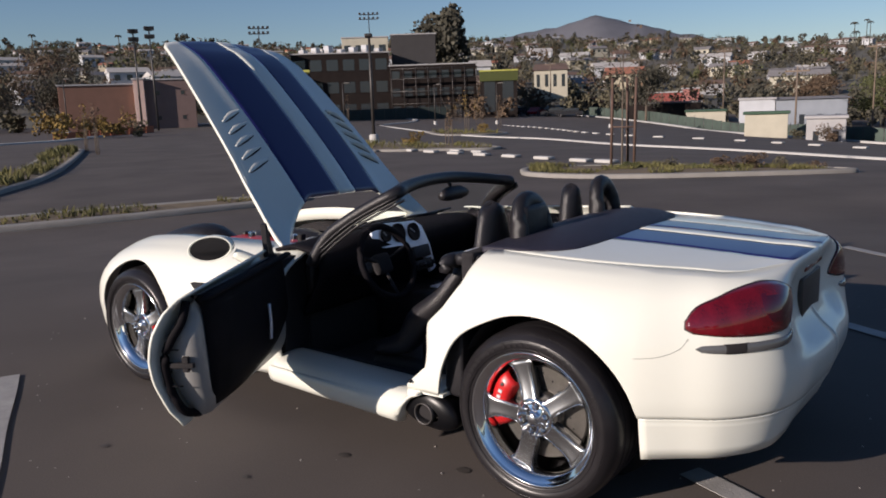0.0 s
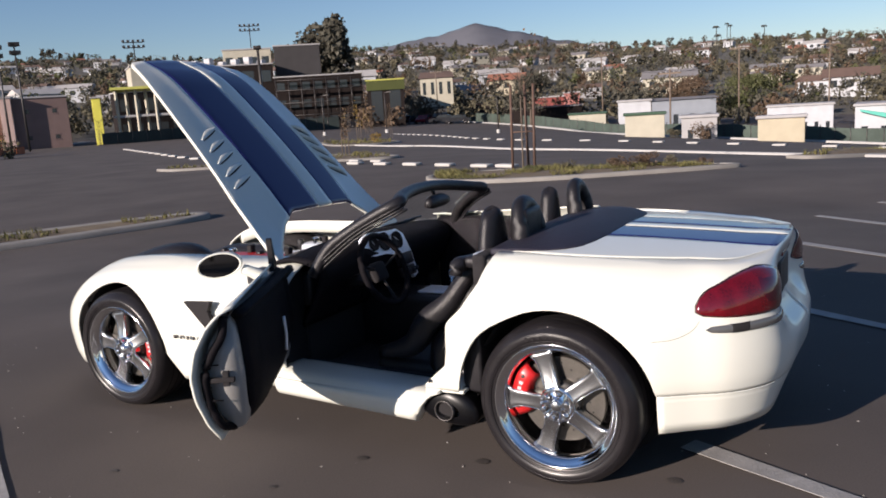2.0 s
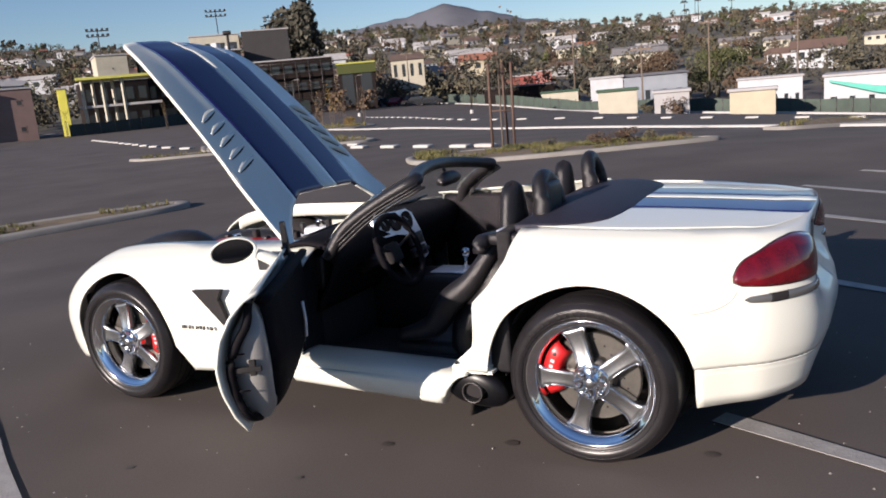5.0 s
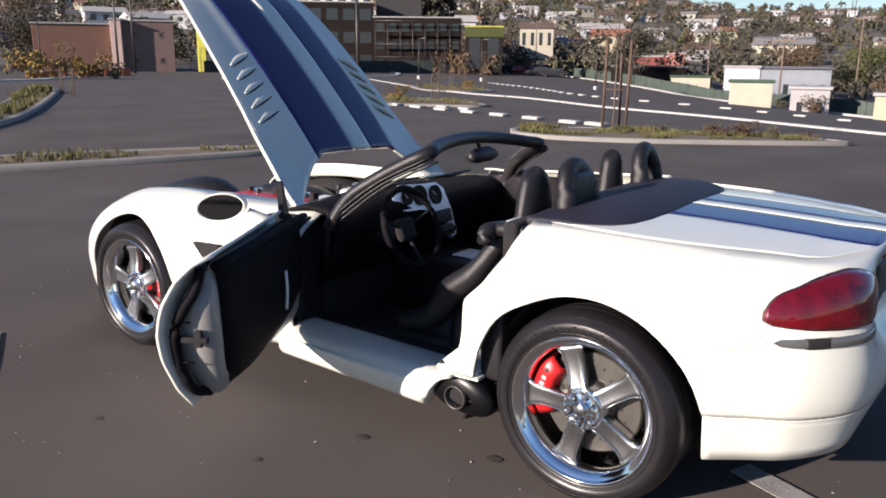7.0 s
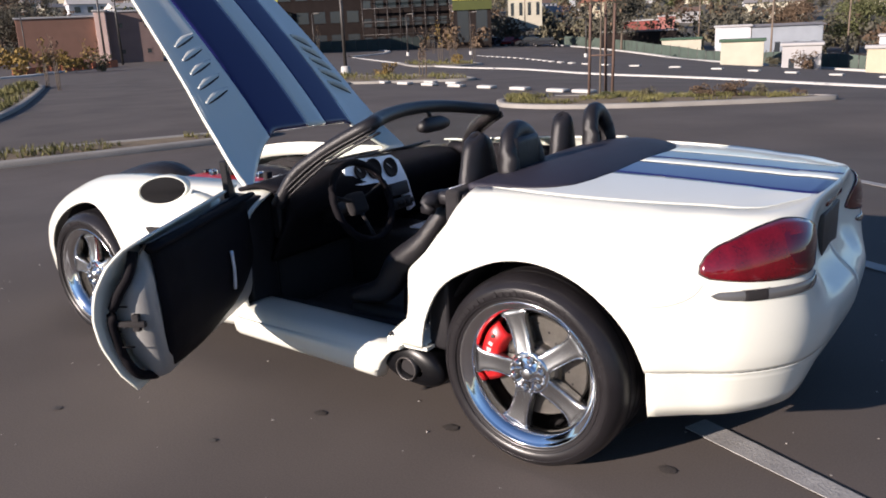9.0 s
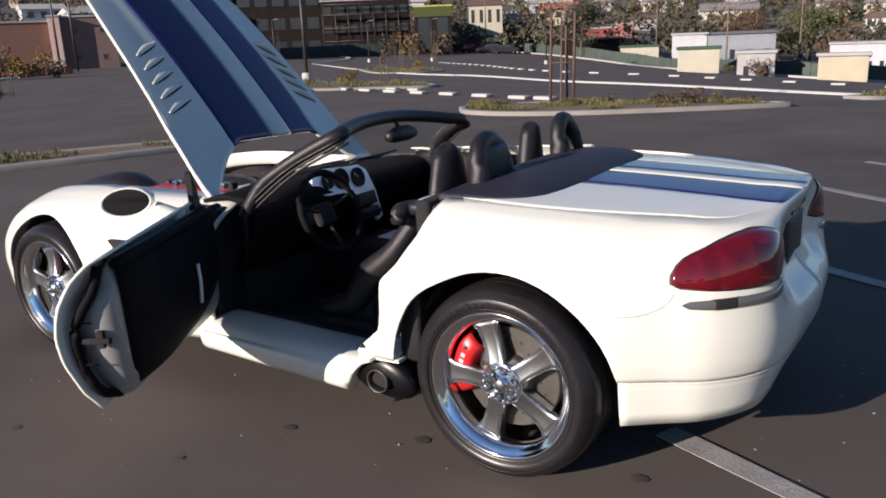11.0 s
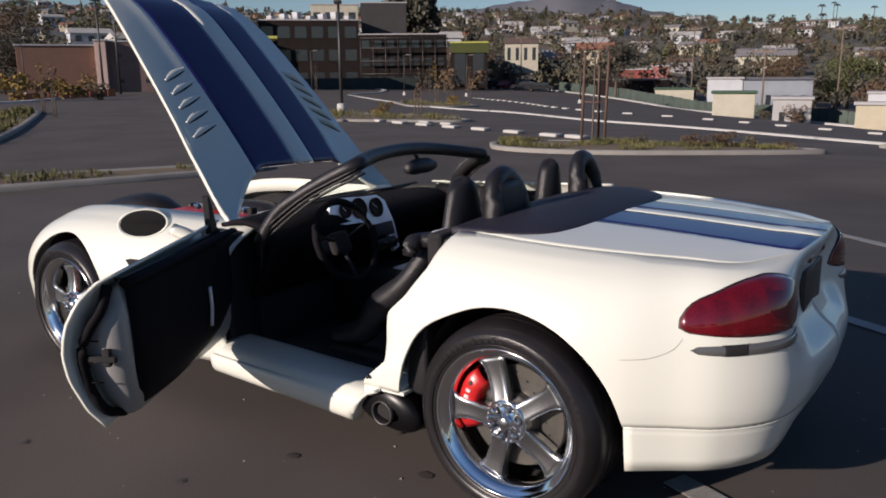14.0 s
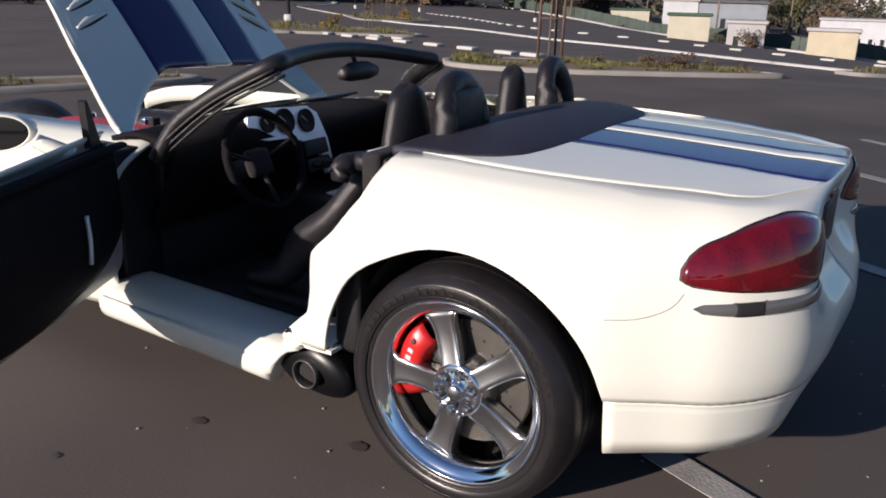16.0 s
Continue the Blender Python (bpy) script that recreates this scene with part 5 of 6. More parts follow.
for k in range(3300):
    az = rng.uniform(-14, 76)
    r = 158 + 770 * rng.random() ** 0.85
    x, y = polar(az, r)
    if noise.noise((az * 0.35, r * 0.012, 9)) < -0.22:
        continue
    h = rng.uniform(3.2, 7.6) * (1.25 if rng.random() < 0.12 else 1)
    wide = h * rng.uniform(0.35, 0.62)
    near = r < 330
    kind = rng.choices(("dark", "olive", "brown", "green"), (0.48, 0.28, 0.14, 0.10))[0]
    groups[kind].append((x, y, hill_z(az, r) - 0.5, h, wide, 200 if near else 75, 0.38 if near else 0.72))
for k in range(150):
    az = rng.uniform(-12, 74)
    x, y = polar(az, rng.uniform(880, 935))
    h = rng.uniform(4, 11)
    groups["dark"].append((x, y, hill_z(az, 905) - 1, h, h * rng.uniform(0.2, 0.5), 60, 1.5))
for k in range(110):
    az = rng.uniform(-8, 70)
    rr = rng.uniform(112, 165)
    if 36 < az < 62 and rr < 150:
        continue
    x, y = polar(az, rr)
    h = rng.uniform(3.0, 7.0)
    groups[rng.choice(("dark", "olive", "brown", "dark"))].append((x, y, min(lot_z(x, y), hill_z(az, rr)) - 0.3, h, h * rng.uniform(0.4, 0.6), 260, 0.34))
for kind, mt, lb in (("dark", LEAF_DARK, "dark green trees over the hillside"), ("olive", LEAF_OLIVE, "olive green trees over the hillside"), ("brown", LEAF_BROWN, "brown autumn trees over the hillside"), ("green", LEAF_GREEN, "bright green trees over the hillside")):
    stuff_trees("hillside_trees", groups[kind], mt, lb)

# palms along the crest
PALMV, PALMF = [], []
for k in range(11):
    az = rng.choice((rng.uniform(-10, 14), rng.uniform(4, 10), rng.uniform(50, 72)))
    r = rng.uniform(500, 920)
    x, y = polar(az, r)
    z, h = hill_z(az, r), rng.uniform(12, 19)
    geo = [tube([(x, y, z), (x + 0.3, y, z + h)], [0.35, 0.25], 5)]
    for i in range(11):
        a = 2 * math.pi * i / 11
        geo.append(tube([(x, y, z + h), (x + 1.3 * math.cos(a), y + 1.3 * math.sin(a), z + h + 0.9), (x + 2.5 * math.cos(a), y + 2.5 * math.sin(a), z + h - 0.5)], [0.3, 0.4, 0.08], 3, caps=False))
    v, f = joined(*geo)
    o = len(PALMV)
    PALMV += v
    PALMF += [[i + o for i in q] for q in f]
tagged(part("palm_trees", (PALMV, PALMF), LEAF_DARK), "tall thin palms on the hill crest", "trees", kind="stuff")

tree(*polar(36.0, 171), 2.0, 17.6, 5.0, LEAF_DARK, "tall dark eucalyptus behind the dark building", 3, 4200, 0.6, "eucalyptus_tree", 0.2)
for k, (az, r, h, w, mt, lb) in enumerate(((12.0, 118, 6.5, 3.4, LEAF_BROWN, "red-brown autumn tree behind the sheds"), (60.5, 128, 6.5, 3.6, LEAF_BROWN, "bare brown tree behind the brick building"), (62.8, 138, 11.0, 6.0, LEAF_BROWN, "bare brown tree beside the lot"), (61.5, 120, 8.0, 4.5, LEAF_DARK, "dark tree behind the brick building"), (66.5, 122, 8.5, 4.5, LEAF_DARK, "dark shady tree at the lot's edge"), (22.5, 112, 7.5, 3.0, LEAF_DARK, "dark tree behind the fence"), (8.0, 125, 7.0, 4.0, LEAF_GREEN, "green round tree behind the trailers"))):
    x, y = polar(az, r)
    tree(x, y, lot_z(x, y) - 0.2, h, w, mt, lb, 20 + k, 5200, 0.15)

# tall trees out of view towards the sun, added for mirror and chrome to reflect
for k in range(12):
    x, y = -46 + 9.5 * k, -64 - 7 * math.sin(k * 1.7)
    tree(x, y, lot_z(x, y) - 0.2, 8.5 + 2.5 * math.sin(k * 2.3), 5.2, LEAF_DARK, "dark leafy tree out of view, added for reflections", 120 + k, 700, 0.6)


def young_tree(x, y, h, seed, leafy=True):
    z = lot_z(x, y)
    t = thing("young_tree", "thin young staked tree in a lot planter", "tree", "young trees in the lot", at=(x, y, z))
    part("trunk", trunk(0, 0, 0.1, h * 0.75, 0.022, 0.01, 5, seed), BARK, t)
    if leafy:
        part("crown", crown(random.Random(seed), 0, 0, h * 0.66, h * 0.085, h * 0.30, 90, 0.055, 8), LEAF_YELLOW if seed % 2 else LEAF_BROWN, t)
    for dx, dy in ((-0.18, 0.05), (0.2, -0.04)):
        part("stake", tube([(dx, dy, 0), (dx, dy, h * 0.48)], 0.022, 6), BARK, t)
    return t


for k, (x, y, h) in enumerate(((-17.4, 22.2, 1.9), (-29.0, 40.0, 2.9), (-34.5, 52.5, 3.0), (-50, 72, 3.4), (-58, 80, 3.6), (-63, 86, 3.4), (-44, 64, 3.0), (-70, 66, 4.2), (-66, 68, 4.0), (-82, 62, 4.0), (-30, 14.8, 2.3), (-34, 16.6, 2.2), (-76, 46, 3.4), (-70, 41, 3.2))):
    young_tree(x, y, h, 40 + k)
# staked sapling on the near island
z0 = 0.07
sap = thing("staked_sapling", "leafless young tree tied between tall wooden stakes", "tree", at=(-5.75, 12.45, z0))
part("trunk", trunk(0, 0, 0, 2.35, 0.022, 0.01, 5, 77), BARK, sap)
part("crown", crown(random.Random(8), 0.02, 0, 2.1, 0.5, 0.75, 60, 0.045, 8), LEAF_BROWN, sap)
STAKE = material("weathered_stake", (0.10, 0.06, 0.045), 0.85, spread=0.3, scale=12)
for dx, dy, ln in ((-0.22, -0.05, 0.03), (0.05, 0.18, -0.02), (0.26, 0.02, 0.04)):
    part("stake", tube([(dx, dy, -0.05), (dx + ln, dy, 1.75)], 0.03, 7), STAKE, sap)
part("tie_bar", tube([(-0.2, -0.05, 0.75), (0.28, 0.03, 0.75)], 0.016, 6), STAKE, sap)


def bush(x, y, s, mat, seed, label):
    b = thing("bush", label, "bush", at=(x, y, lot_z(x, y)))
    part("twigs", trunk(0, 0, 0, s * 0.7, 0.02, 0.05, 7, seed), BARK, b)
    part("leaves", crown(random.Random(seed), 0, 0, s * 0.5, s * 0.7, s * 0.5, 500, s * 0.075, 9), mat, b)


for k, (x, y, s, mt, lb) in enumerate(((-11.2, 60, 1.2, LEAF_BROWN, "dry brown bush by the fence"), (-13.5, 61, 0.8, LEAF_OLIVE, "small olive bush by the fence"), (-18.9, 21.7, 0.55, LEAF_YELLOW, "dry weed clump on the island"), (-26.5, 38, 0.6, LEAF_YELLOW, "dry yellow shrub on the island"), (-62.9, 29.7, 2.3, LEAF_YELLOW, "yellow-green shrub before the brick building"), (-61.4, 32.5, 1.7, LEAF_YELLOW, "yellow shrub before the brick building"), (-60.5, 34.0, 1.8, LEAF_YELLOW, "orange-yellow shrub beside the barrier"), (-59.5, 35.6, 1.3, LEAF_OLIVE, "olive shrub at the lot's edge"), (-3.6, 12.3, 0.30, LEAF_BROWN, "dry weed on the near island"), (-2.6, 12.7, 0.28, LEAF_OLIVE, "dry weed on the near island"), (-4.7, 12.2, 0.25, LEAF_OLIVE, "low weed on the near island"), (-2.1, 12.9, 0.22, LEAF_BROWN, "dry brown weed on the near island"), (-3.1, 12.6, 0.34, LEAF_BROWN, "tall dry weed on the near island"), (-4.1, 12.0, 0.2, LEAF_GREEN, "green weed on the near island"), (-5.2, 11.5, 0.2, LEAF_GREEN, "green weed on the near island"))):
    bush(x, y, s, mt, 60 + k, lb)

# ---- buildings ----
def wall_mat(name, c, k=0.15):
    return material(name, c, 0.85, spread=k, scale=0.8, bump=0.2, fine=14)


WINDOW = material("dark_window_glass", (0.03, 0.035, 0.04), 0.12, spec=0.6)
W_BRICK, W_PINK = wall_mat("red_brown_block_wall", (0.20, 0.105, 0.075)), wall_mat("mauve_stucco", (0.17, 0.115, 0.105))
W_CREAM, W_WHITE = wall_mat("cream_stucco", (0.42, 0.39, 0.31)), wall_mat("white_siding", (0.44, 0.45, 0.47))
W_DARK, W_GREY = material("dark_brown_cladding", (0.020, 0.0155, 0.0145), 0.9, spread=0.2, scale=0.8, bump=0.2, fine=14, spec=0.1), wall_mat("grey_panel", (0.35, 0.34, 0.34))
W_YELLOW, W_LIME = wall_mat("yellow_panel", (0.72, 0.66, 0.10)), wall_mat("lime_fascia", (0.45, 0.44, 0.10))
W_TAN, W_RED = wall_mat("tan_shed", (0.42, 0.37, 0.27)), wall_mat("red_container", (0.24, 0.06, 0.05))
ROOFS = [wall_mat("brown_shingles", (0.14, 0.09, 0.07)), wall_mat("grey_shingles", (0.20, 0.19, 0.19)), wall_mat("terracotta_roof", (0.32, 0.13, 0.08)), wall_mat("pale_roof", (0.42, 0.40, 0.38))]
TEAL = wall_mat("teal_awning", (0.10, 0.42, 0.34))


def block(name, a, b, z0, z1, depth, mat, label, floors=0, bays=0, category="building", roof=None, win=(0.5, 0.45), hip=0.0, recess=0.08):
    """A building whose front runs from a to b, seen from the lot, with rows of windows."""
    a, b = Vector((*a, 0)), Vector((*b, 0))
    w = (b - a).length
    ex = (b - a).normalized()
    m = Matrix.Translation((a.x, a.y, z0)) @ Matrix(((ex.x, -ex.y, 0), (ex.y, ex.x, 0), (0, 0, 1))).to_4x4()
    t = thing(name, label, category)
    t.matrix_basis = m
    h = z1 - z0
    part("wall", box(0, w, 0, depth, -1.5, h, 0.03, 1), mat, t, smooth=False)
    if hip:
        V = [(-0.3, -0.3, h), (w + 0.3, -0.3, h), (w + 0.3, depth + 0.3, h), (-0.3, depth + 0.3, h), (0.1, depth / 2, h + hip), (w - 0.1, depth / 2, h + hip)]
        part("roof", (V, [[0, 1, 5, 4], [2, 3, 4, 5], [1, 2, 5], [3, 0, 4], [3, 2, 1, 0]]), roof or ROOFS[0], t, smooth=False)
    else:
        part("roof", box(-0.15, w + 0.15, -0.15, depth + 0.15, h, h + 0.22, 0.04, 1), roof or W_GREY, t, smooth=False)
    if floors and bays:
        fw, fh = w / bays, h / floors
        for i in range(floors):
            for j in range(bays):
                x0, zz = fw * (j + 0.5 - win[0] / 2), fh * (i + 0.5 - win[1] / 2)
                o = part("window", box(x0, x0 + fw * win[0], -0.02, 0.05, zz, zz + fh * win[1], 0.01, 1), WINDOW, t, smooth=False)
                part("sill", box(x0 - 0.08, x0 + fw * win[0] + 0.08, -0.05, 0.02, zz - 0.1, zz - 0.005), mat, o, smooth=False)
                part("lintel", box(x0 - 0.08, x0 + fw * win[0] + 0.08, -0.05, 0.02, zz + fh * win[1] + 0.005, zz + fh * win[1] + 0.09), mat, o, smooth=False)
    return t


block("brick_building", (-97.4, 49.4), (-92.9, 57.0), -1.0, 4.9, 14, W_BRICK, "low red-brown block building with blank walls")
block("entrance_frame", (-92.3, 56.6), (-91.5, 57.6), -1.0, 5.5, 3, wall_mat("pinkish_frame", (0.50, 0.36, 0.32)), "pale pink entrance frame beside the brick building", category="wall")
block("stucco_building", (-92.3, 58.2), (-88.8, 63.3), -1.0, 5.4, 12, W_PINK, "mauve stucco block with small square windows", 2, 2, win=(0.16, 0.16))
mainb = block("dark_building", (-97.6, 88.8), (-86.0, 99.7), -1.2, 9.6, 18, W_DARK, "dark three-storey building under construction", 3, 6, win=(0.7, 0.5))
# dark block added where the space under the canopy lies in shade
block("dark_lobby", (-99.8, 80.0), (-95.0, 88.0), -1.2, 6.2, 6, W_DARK, "dark block in place of the shade behind the canopy", 2, 5, win=(0.6, 0.5))
block("cream_annexe", (-99.6, 83.0), (-97.0, 86.6), 6.2, 10.0, 8, W_CREAM, "tall cream upper block of the dark building", 1, 1, win=(0.05, 0.05))
block("dark_tower", (-88.2, 103.0), (-82.4, 107.8), -1.2, 12.6, 10, wall_mat("charcoal_cladding", (0.036, 0.033, 0.034)), "plain charcoal tower block")
block("dark_wing", (-85.4, 99.0), (-74.2, 107.6), -1.2, 7.3, 12, W_DARK, "dark lower wing behind scaffolding", 3, 7, win=(0.6, 0.45))
block("roof_plant_room", (-98.6, 102.0), (-92.6, 107.4), 8.0, 12.8, 6, W_CREAM, "cream roof-top structure with openings", 1, 4, win=(0.6, 0.5))
for k in range(7):
    x, y = -98 + 1.5 * k, 92 + 1.45 * k
    hv = thing("roof_unit", "pale metal air unit on the flat roof", "air unit", "roof units", at=(x - 1.2, y + 1.2, 9.8))
    part("casing", box(-0.6, 0.6, -0.5, 0.5, 0, 0.8 + 0.3 * (k % 3), 0.05), W_WHITE, hv)
    part("grille", box(-0.45, 0.45, -0.53, -0.5, 0.15, 0.65, 0.01), W_GREY, hv)
# scaffolding on the wing
scaf = thing("scaffolding", "steel scaffolding against the dark wing", "scaffolding")
for i in range(8):
    f = i / 7
    x, y = -84.9 + 11 * f + 0.7, 98.6 + 8.5 * f - 0.7
    part("standard", tube([(x, y, -1.0), (x, y, 7.0)], 0.06, 5), STEEL, scaf)
for z in (1.2, 3.2, 5.2, 6.8):
    part("ledger", tube([(-84.2, 97.9, z), (-73.2, 106.4, z)], 0.05, 5), STEEL, scaf)
    part("platform", prism([(0, 0), (1, 0), (1, 0.1), (0, 0.1)], 0, 0.6), W_DARK, scaf, smooth=False).matrix_local = Matrix.Translation((-84.2, 98.0, z - 0.3)) @ Matrix(((11.0, -0.61, 0), (8.5, 0.79, 0), (0, 0, 1))).to_4x4()
pavilion = block("lime_pavilion", (-71.3, 104.5), (-66.4, 107.7), -1.6, 5.8, 10, W_DARK, "dark pavilion with a lime green fascia", 1, 2, roof=W_LIME, win=(0.6, 0.7))
part("fascia", box(-0.1, 6.0, -0.3, -0.03, 5.9, 7.35, 0.03), wall_mat("olive_fascia", (0.055, 0.065, 0.014)), pavilion, "lime green fascia board", smooth=False)
can = thing("canopy", "lime-edged concrete canopy on white columns", "canopy", at=(-88.6, 70, -0.8))
part("slab", box(0, 10, -4, 5, 6.7, 7.05, 0.05, m=Matrix.Rotation(radians(48), 4, "Z")), W_LIME, can, smooth=False)
for i in range(5):
    c = Matrix.Rotation(radians(48), 4, "Z") @ Vector((0.6 + 1.2 * i, -3.0 + 1.1 * (i % 2), 0))
    part("column", box(c.x - 0.15, c.x + 0.15, c.y - 0.15, c.y + 0.15, -0.5, 6.68, 0.02), W_CREAM, can, smooth=False)
part("floor_slab", box(0, 10, -3, 5, 3.2, 3.5, 0.03, m=Matrix.Rotation(radians(48), 4, "Z")), W_GREY, can, smooth=False)
block("yellow_panel", (-87.05, 65.5), (-86.4, 66.3), 0.0, 5.0, 0.5, W_YELLOW, "bright yellow vertical sign panel, blank", category="panel")
block("gable_house", (-74.2, 126.4), (-68.9, 129.3), 2.6, 6.3, 9, W_CREAM, "cream stucco house with columns and a hipped roof", 1, 4, category="house", roof=ROOFS[0], hip=1.3, win=(0.4, 0.6))
block("office_trailer", (-25.45, 86.51), (-21.96, 87.45), -3.95, 0.39, 4, W_WHITE, "white end of a long office trailer", category="trailer")
block("grey_trailer", (-21.91, 87.54), (-15.21, 88.99), -3.95, 0.33, 4, wall_mat("blue_grey_siding", (0.22, 0.24, 0.27)), "long blue-grey trailer with small windows", 1, 4, category="trailer", roof=ROOFS[1], win=(0.3, 0.25), hip=0.25)
block("cream_shed", (-17.09, 61.9), (-15.5, 62.3), -3.0, -0.52, 3, W_CREAM, "cream kiosk shed beside the fence", category="shed", roof=wall_mat("green_roof", (0.06, 0.12, 0.08)))
block("shed_fascia", (-17.57, 61.6), (-14.54, 62.37), -0.80, -0.42, 1.2, W_CREAM, "wide cream fascia board over the kiosk shed", category="shed", roof=wall_mat("dark_green_roof", (0.04, 0.08, 0.05)))
block("grey_shed", (-12.89, 60.9), (-10.28, 61.4), -3.4, -0.80, 3, W_GREY, "plain grey metal shed", 1, 2, category="shed", win=(0.3, 0.3))
block("tan_shed", (-6.2, 57.9), (-3.86, 58.15), -3.6, -1.10, 3, W_TAN, "tan plywood shed beside the fence", category="shed")
block("shed_fascia", (-6.85, 57.6), (-3.80, 57.9), -1.28, -0.98, 1.0, W_TAN, "wide tan fascia board over the plywood shed", category="shed")
block("white_trailer", (-9.82, 87.52), (-3.56, 88.04), -5.2, -1.05, 4, W_WHITE, "white trailer with a row of windows", 1, 6, category="trailer", win=(0.35, 0.2))
wb = block("white_hall", (-1.2, 74.12), (7.6, 74.0), -5.2, -0.95, 6, W_WHITE, "long white hall with a teal awning", 1, 6, win=(0.3, 0.2))
part("awning", prism([(0.4, 4.0), (4.0, 3.3), (8.4, 2.9), (8.4, 1.9), (4.0, 2.75), (0.4, 3.85)], -0.5, -0.05), TEAL, wb, smooth=False)
block("green_roofed_shed", (-33.73, 93.13), (-29.4, 94.57), -4.43, -0.92, 4, W_CREAM, "low cream shed with a dark green roof", 1, 3, category="shed", roof=wall_mat("moss_green_roof", (0.04, 0.08, 0.05)), win=(0.3, 0.1))
block("red_container", (-47.74, 112.76), (-42.25, 114.82), -3.76, 1.45, 3, W_RED, "low red shipping container behind the fence", category="container")
block("pink_container", (-42.19, 114.79), (-39.97, 115.63), -3.76, 1.91, 3, wall_mat("pink_container", (0.36, 0.15, 0.13)), "faded pink shipping container", category="container")
block("dark_container", (-65.14, 125.81), (-57.02, 129.29), -3.72, 0.92, 4, W_DARK, "dark shipping container behind the fence", category="container", roof=W_DARK)
# dark box added in place of indistinct clutter; hides the containers' feet
block("dark_container", (-46.23, 103.88), (-36.83, 107.6), -3.72, 0.05, 3, W_DARK, "low dark block standing in for clutter behind the fence", category="container", roof=ROOFS[1])


# hillside houses
def house_kind(k, w, d, h, wall, roof):
    t = thing("house", ("small white hillside house with a brown roof", "cream hillside house with a grey roof", "tan hillside house with a terracotta roof", "white hillside house with a pale roof", "grey hillside house with a brown roof")[k], "house", "hillside houses")
    part("wall", box(-w / 2, w / 2, -d / 2, d / 2, -3, h, 0.0), wall, t, smooth=False)
    V = [(-w / 2 - 0.5, -d / 2 - 0.6, h), (w / 2 + 0.5, -d / 2 - 0.6, h), (w / 2 + 0.5, d / 2 + 0.6, h), (-w / 2 - 0.5, d / 2 + 0.6, h), (-w / 2 - 0.3, 0, h + 2.0), (w / 2 + 0.3, 0, h + 2.0)]
    part("roof", (V, [[0, 1, 5, 4], [2, 3, 4, 5], [1, 2, 5], [3, 0, 4], [3, 2, 1, 0]]), roof, t, smooth=False)
    for i in range(3):
        x0 = -w / 2 + w * (0.12 + 0.3 * i)
        part("window", box(x0, x0 + w * 0.14, -d / 2 - 0.05, -d / 2 + 0.1, h * 0.35, h * 0.8), WINDOW, t, smooth=False)
    return t


protos = [house_kind(0, 11, 8, 3.4, W_WHITE, ROOFS[0]), house_kind(1, 13, 8, 3.6, W_CREAM, ROOFS[1]), house_kind(2, 10, 9, 3.2, W_TAN, ROOFS[2]), house_kind(3, 15, 9, 4.6, W_WHITE, ROOFS[3]), house_kind(4, 12, 8, 3.5, W_GREY, ROOFS[0])]
rng = random.Random(23)
for k in range(330):
    az = rng.uniform(-11, 72)
    r = 190 + 700 * rng.random() ** 0.9
    x, y = polar(az, r)
    m = pose(x, y, hill_z(az, r) + 0.8, 0, 0, az + rng.uniform(-35, 35))
    c = copy_thing(protos[rng.choice((0, 0, 1, 1, 2, 3, 3, 4, 4, 4))], m)
    s = rng.uniform(0.45, 0.85)
    c.scale = (s, s, s)
for k, p in enumerate(protos):
    az = 2 + 11 * k
    p.matrix_basis = pose(*polar(az, 205 + 12 * k), hill_z(az, 205 + 12 * k) + 0.8, 0, 0, az)

# ---- fence ----
FENCE = material("green_fence_screen", (0.058, 0.080, 0.066), 0.8, spread=0.35, scale=0.8, fine=12, bump=0.2)
fence = structure(new("fence"), "green screened chain-link fence along the lot", "fence")
pts = smooth_path([(x, y, 0) for x, y in ((-74, 136), (-47, 107), (-25, 81), (-13.5, 68), (-4, 64), (9, 65))], 60)[:, :2]
for i in range(59):
    a, b = pts[i], pts[i + 1]
    za, zb = lot_z(*a), lot_z(*b)
    hh = np.interp(i, [0, 12, 24, 36], [1.6, 1.4, 1.08, 1.16])
    V = [(*a, za - 0.1), (*b, zb - 0.1), (*b, zb + hh + 0.05 * math.sin(i)), (*a, za + hh + 0.05 * math.sin(i - 1))]
    thick(part("fence_screen", (V, [[0, 1, 2, 3]]), FENCE, fence, smooth=False), 0.03)
    part("fence_post", tube([(*a, za - 0.3), (*a, za + hh + 0.15)], 0.04, 5), STEEL, fence)
# darker copy of the fence screen, with shade put into its colour
FENCE_SHADE = material("shaded_fence_screen", (0.022, 0.032, 0.030), 0.8, spread=0.35, scale=0.8, fine=12, bump=0.2)
fence2 = structure(new("fence"), "green construction fence before the dark building", "fence")
pts = smooth_path([(x, y, 0) for x, y in ((-84, 64), (-82, 74), (-84, 84), (-80, 93), (-74, 100))], 22)[:, :2]
for i in range(21):
    a, b = pts[i], pts[i + 1]
    V = [(*a, -1.4), (*b, -1.4), (*b, 0.6), (*a, 0.6)]
    thick(part("fence_screen", (V, [[0, 1, 2, 3]]), FENCE_SHADE, fence2, smooth=False), 0.03)
    part("fence_post", tube([(*a, -1.4), (*a, 0.8)], 0.04, 5), STEEL, fence2)
barrier = structure(new("barrier"), "orange netting barrier before the brick building", "barrier")
ORANGE = wall_mat("faded_orange_net", (0.42, 0.12, 0.05))
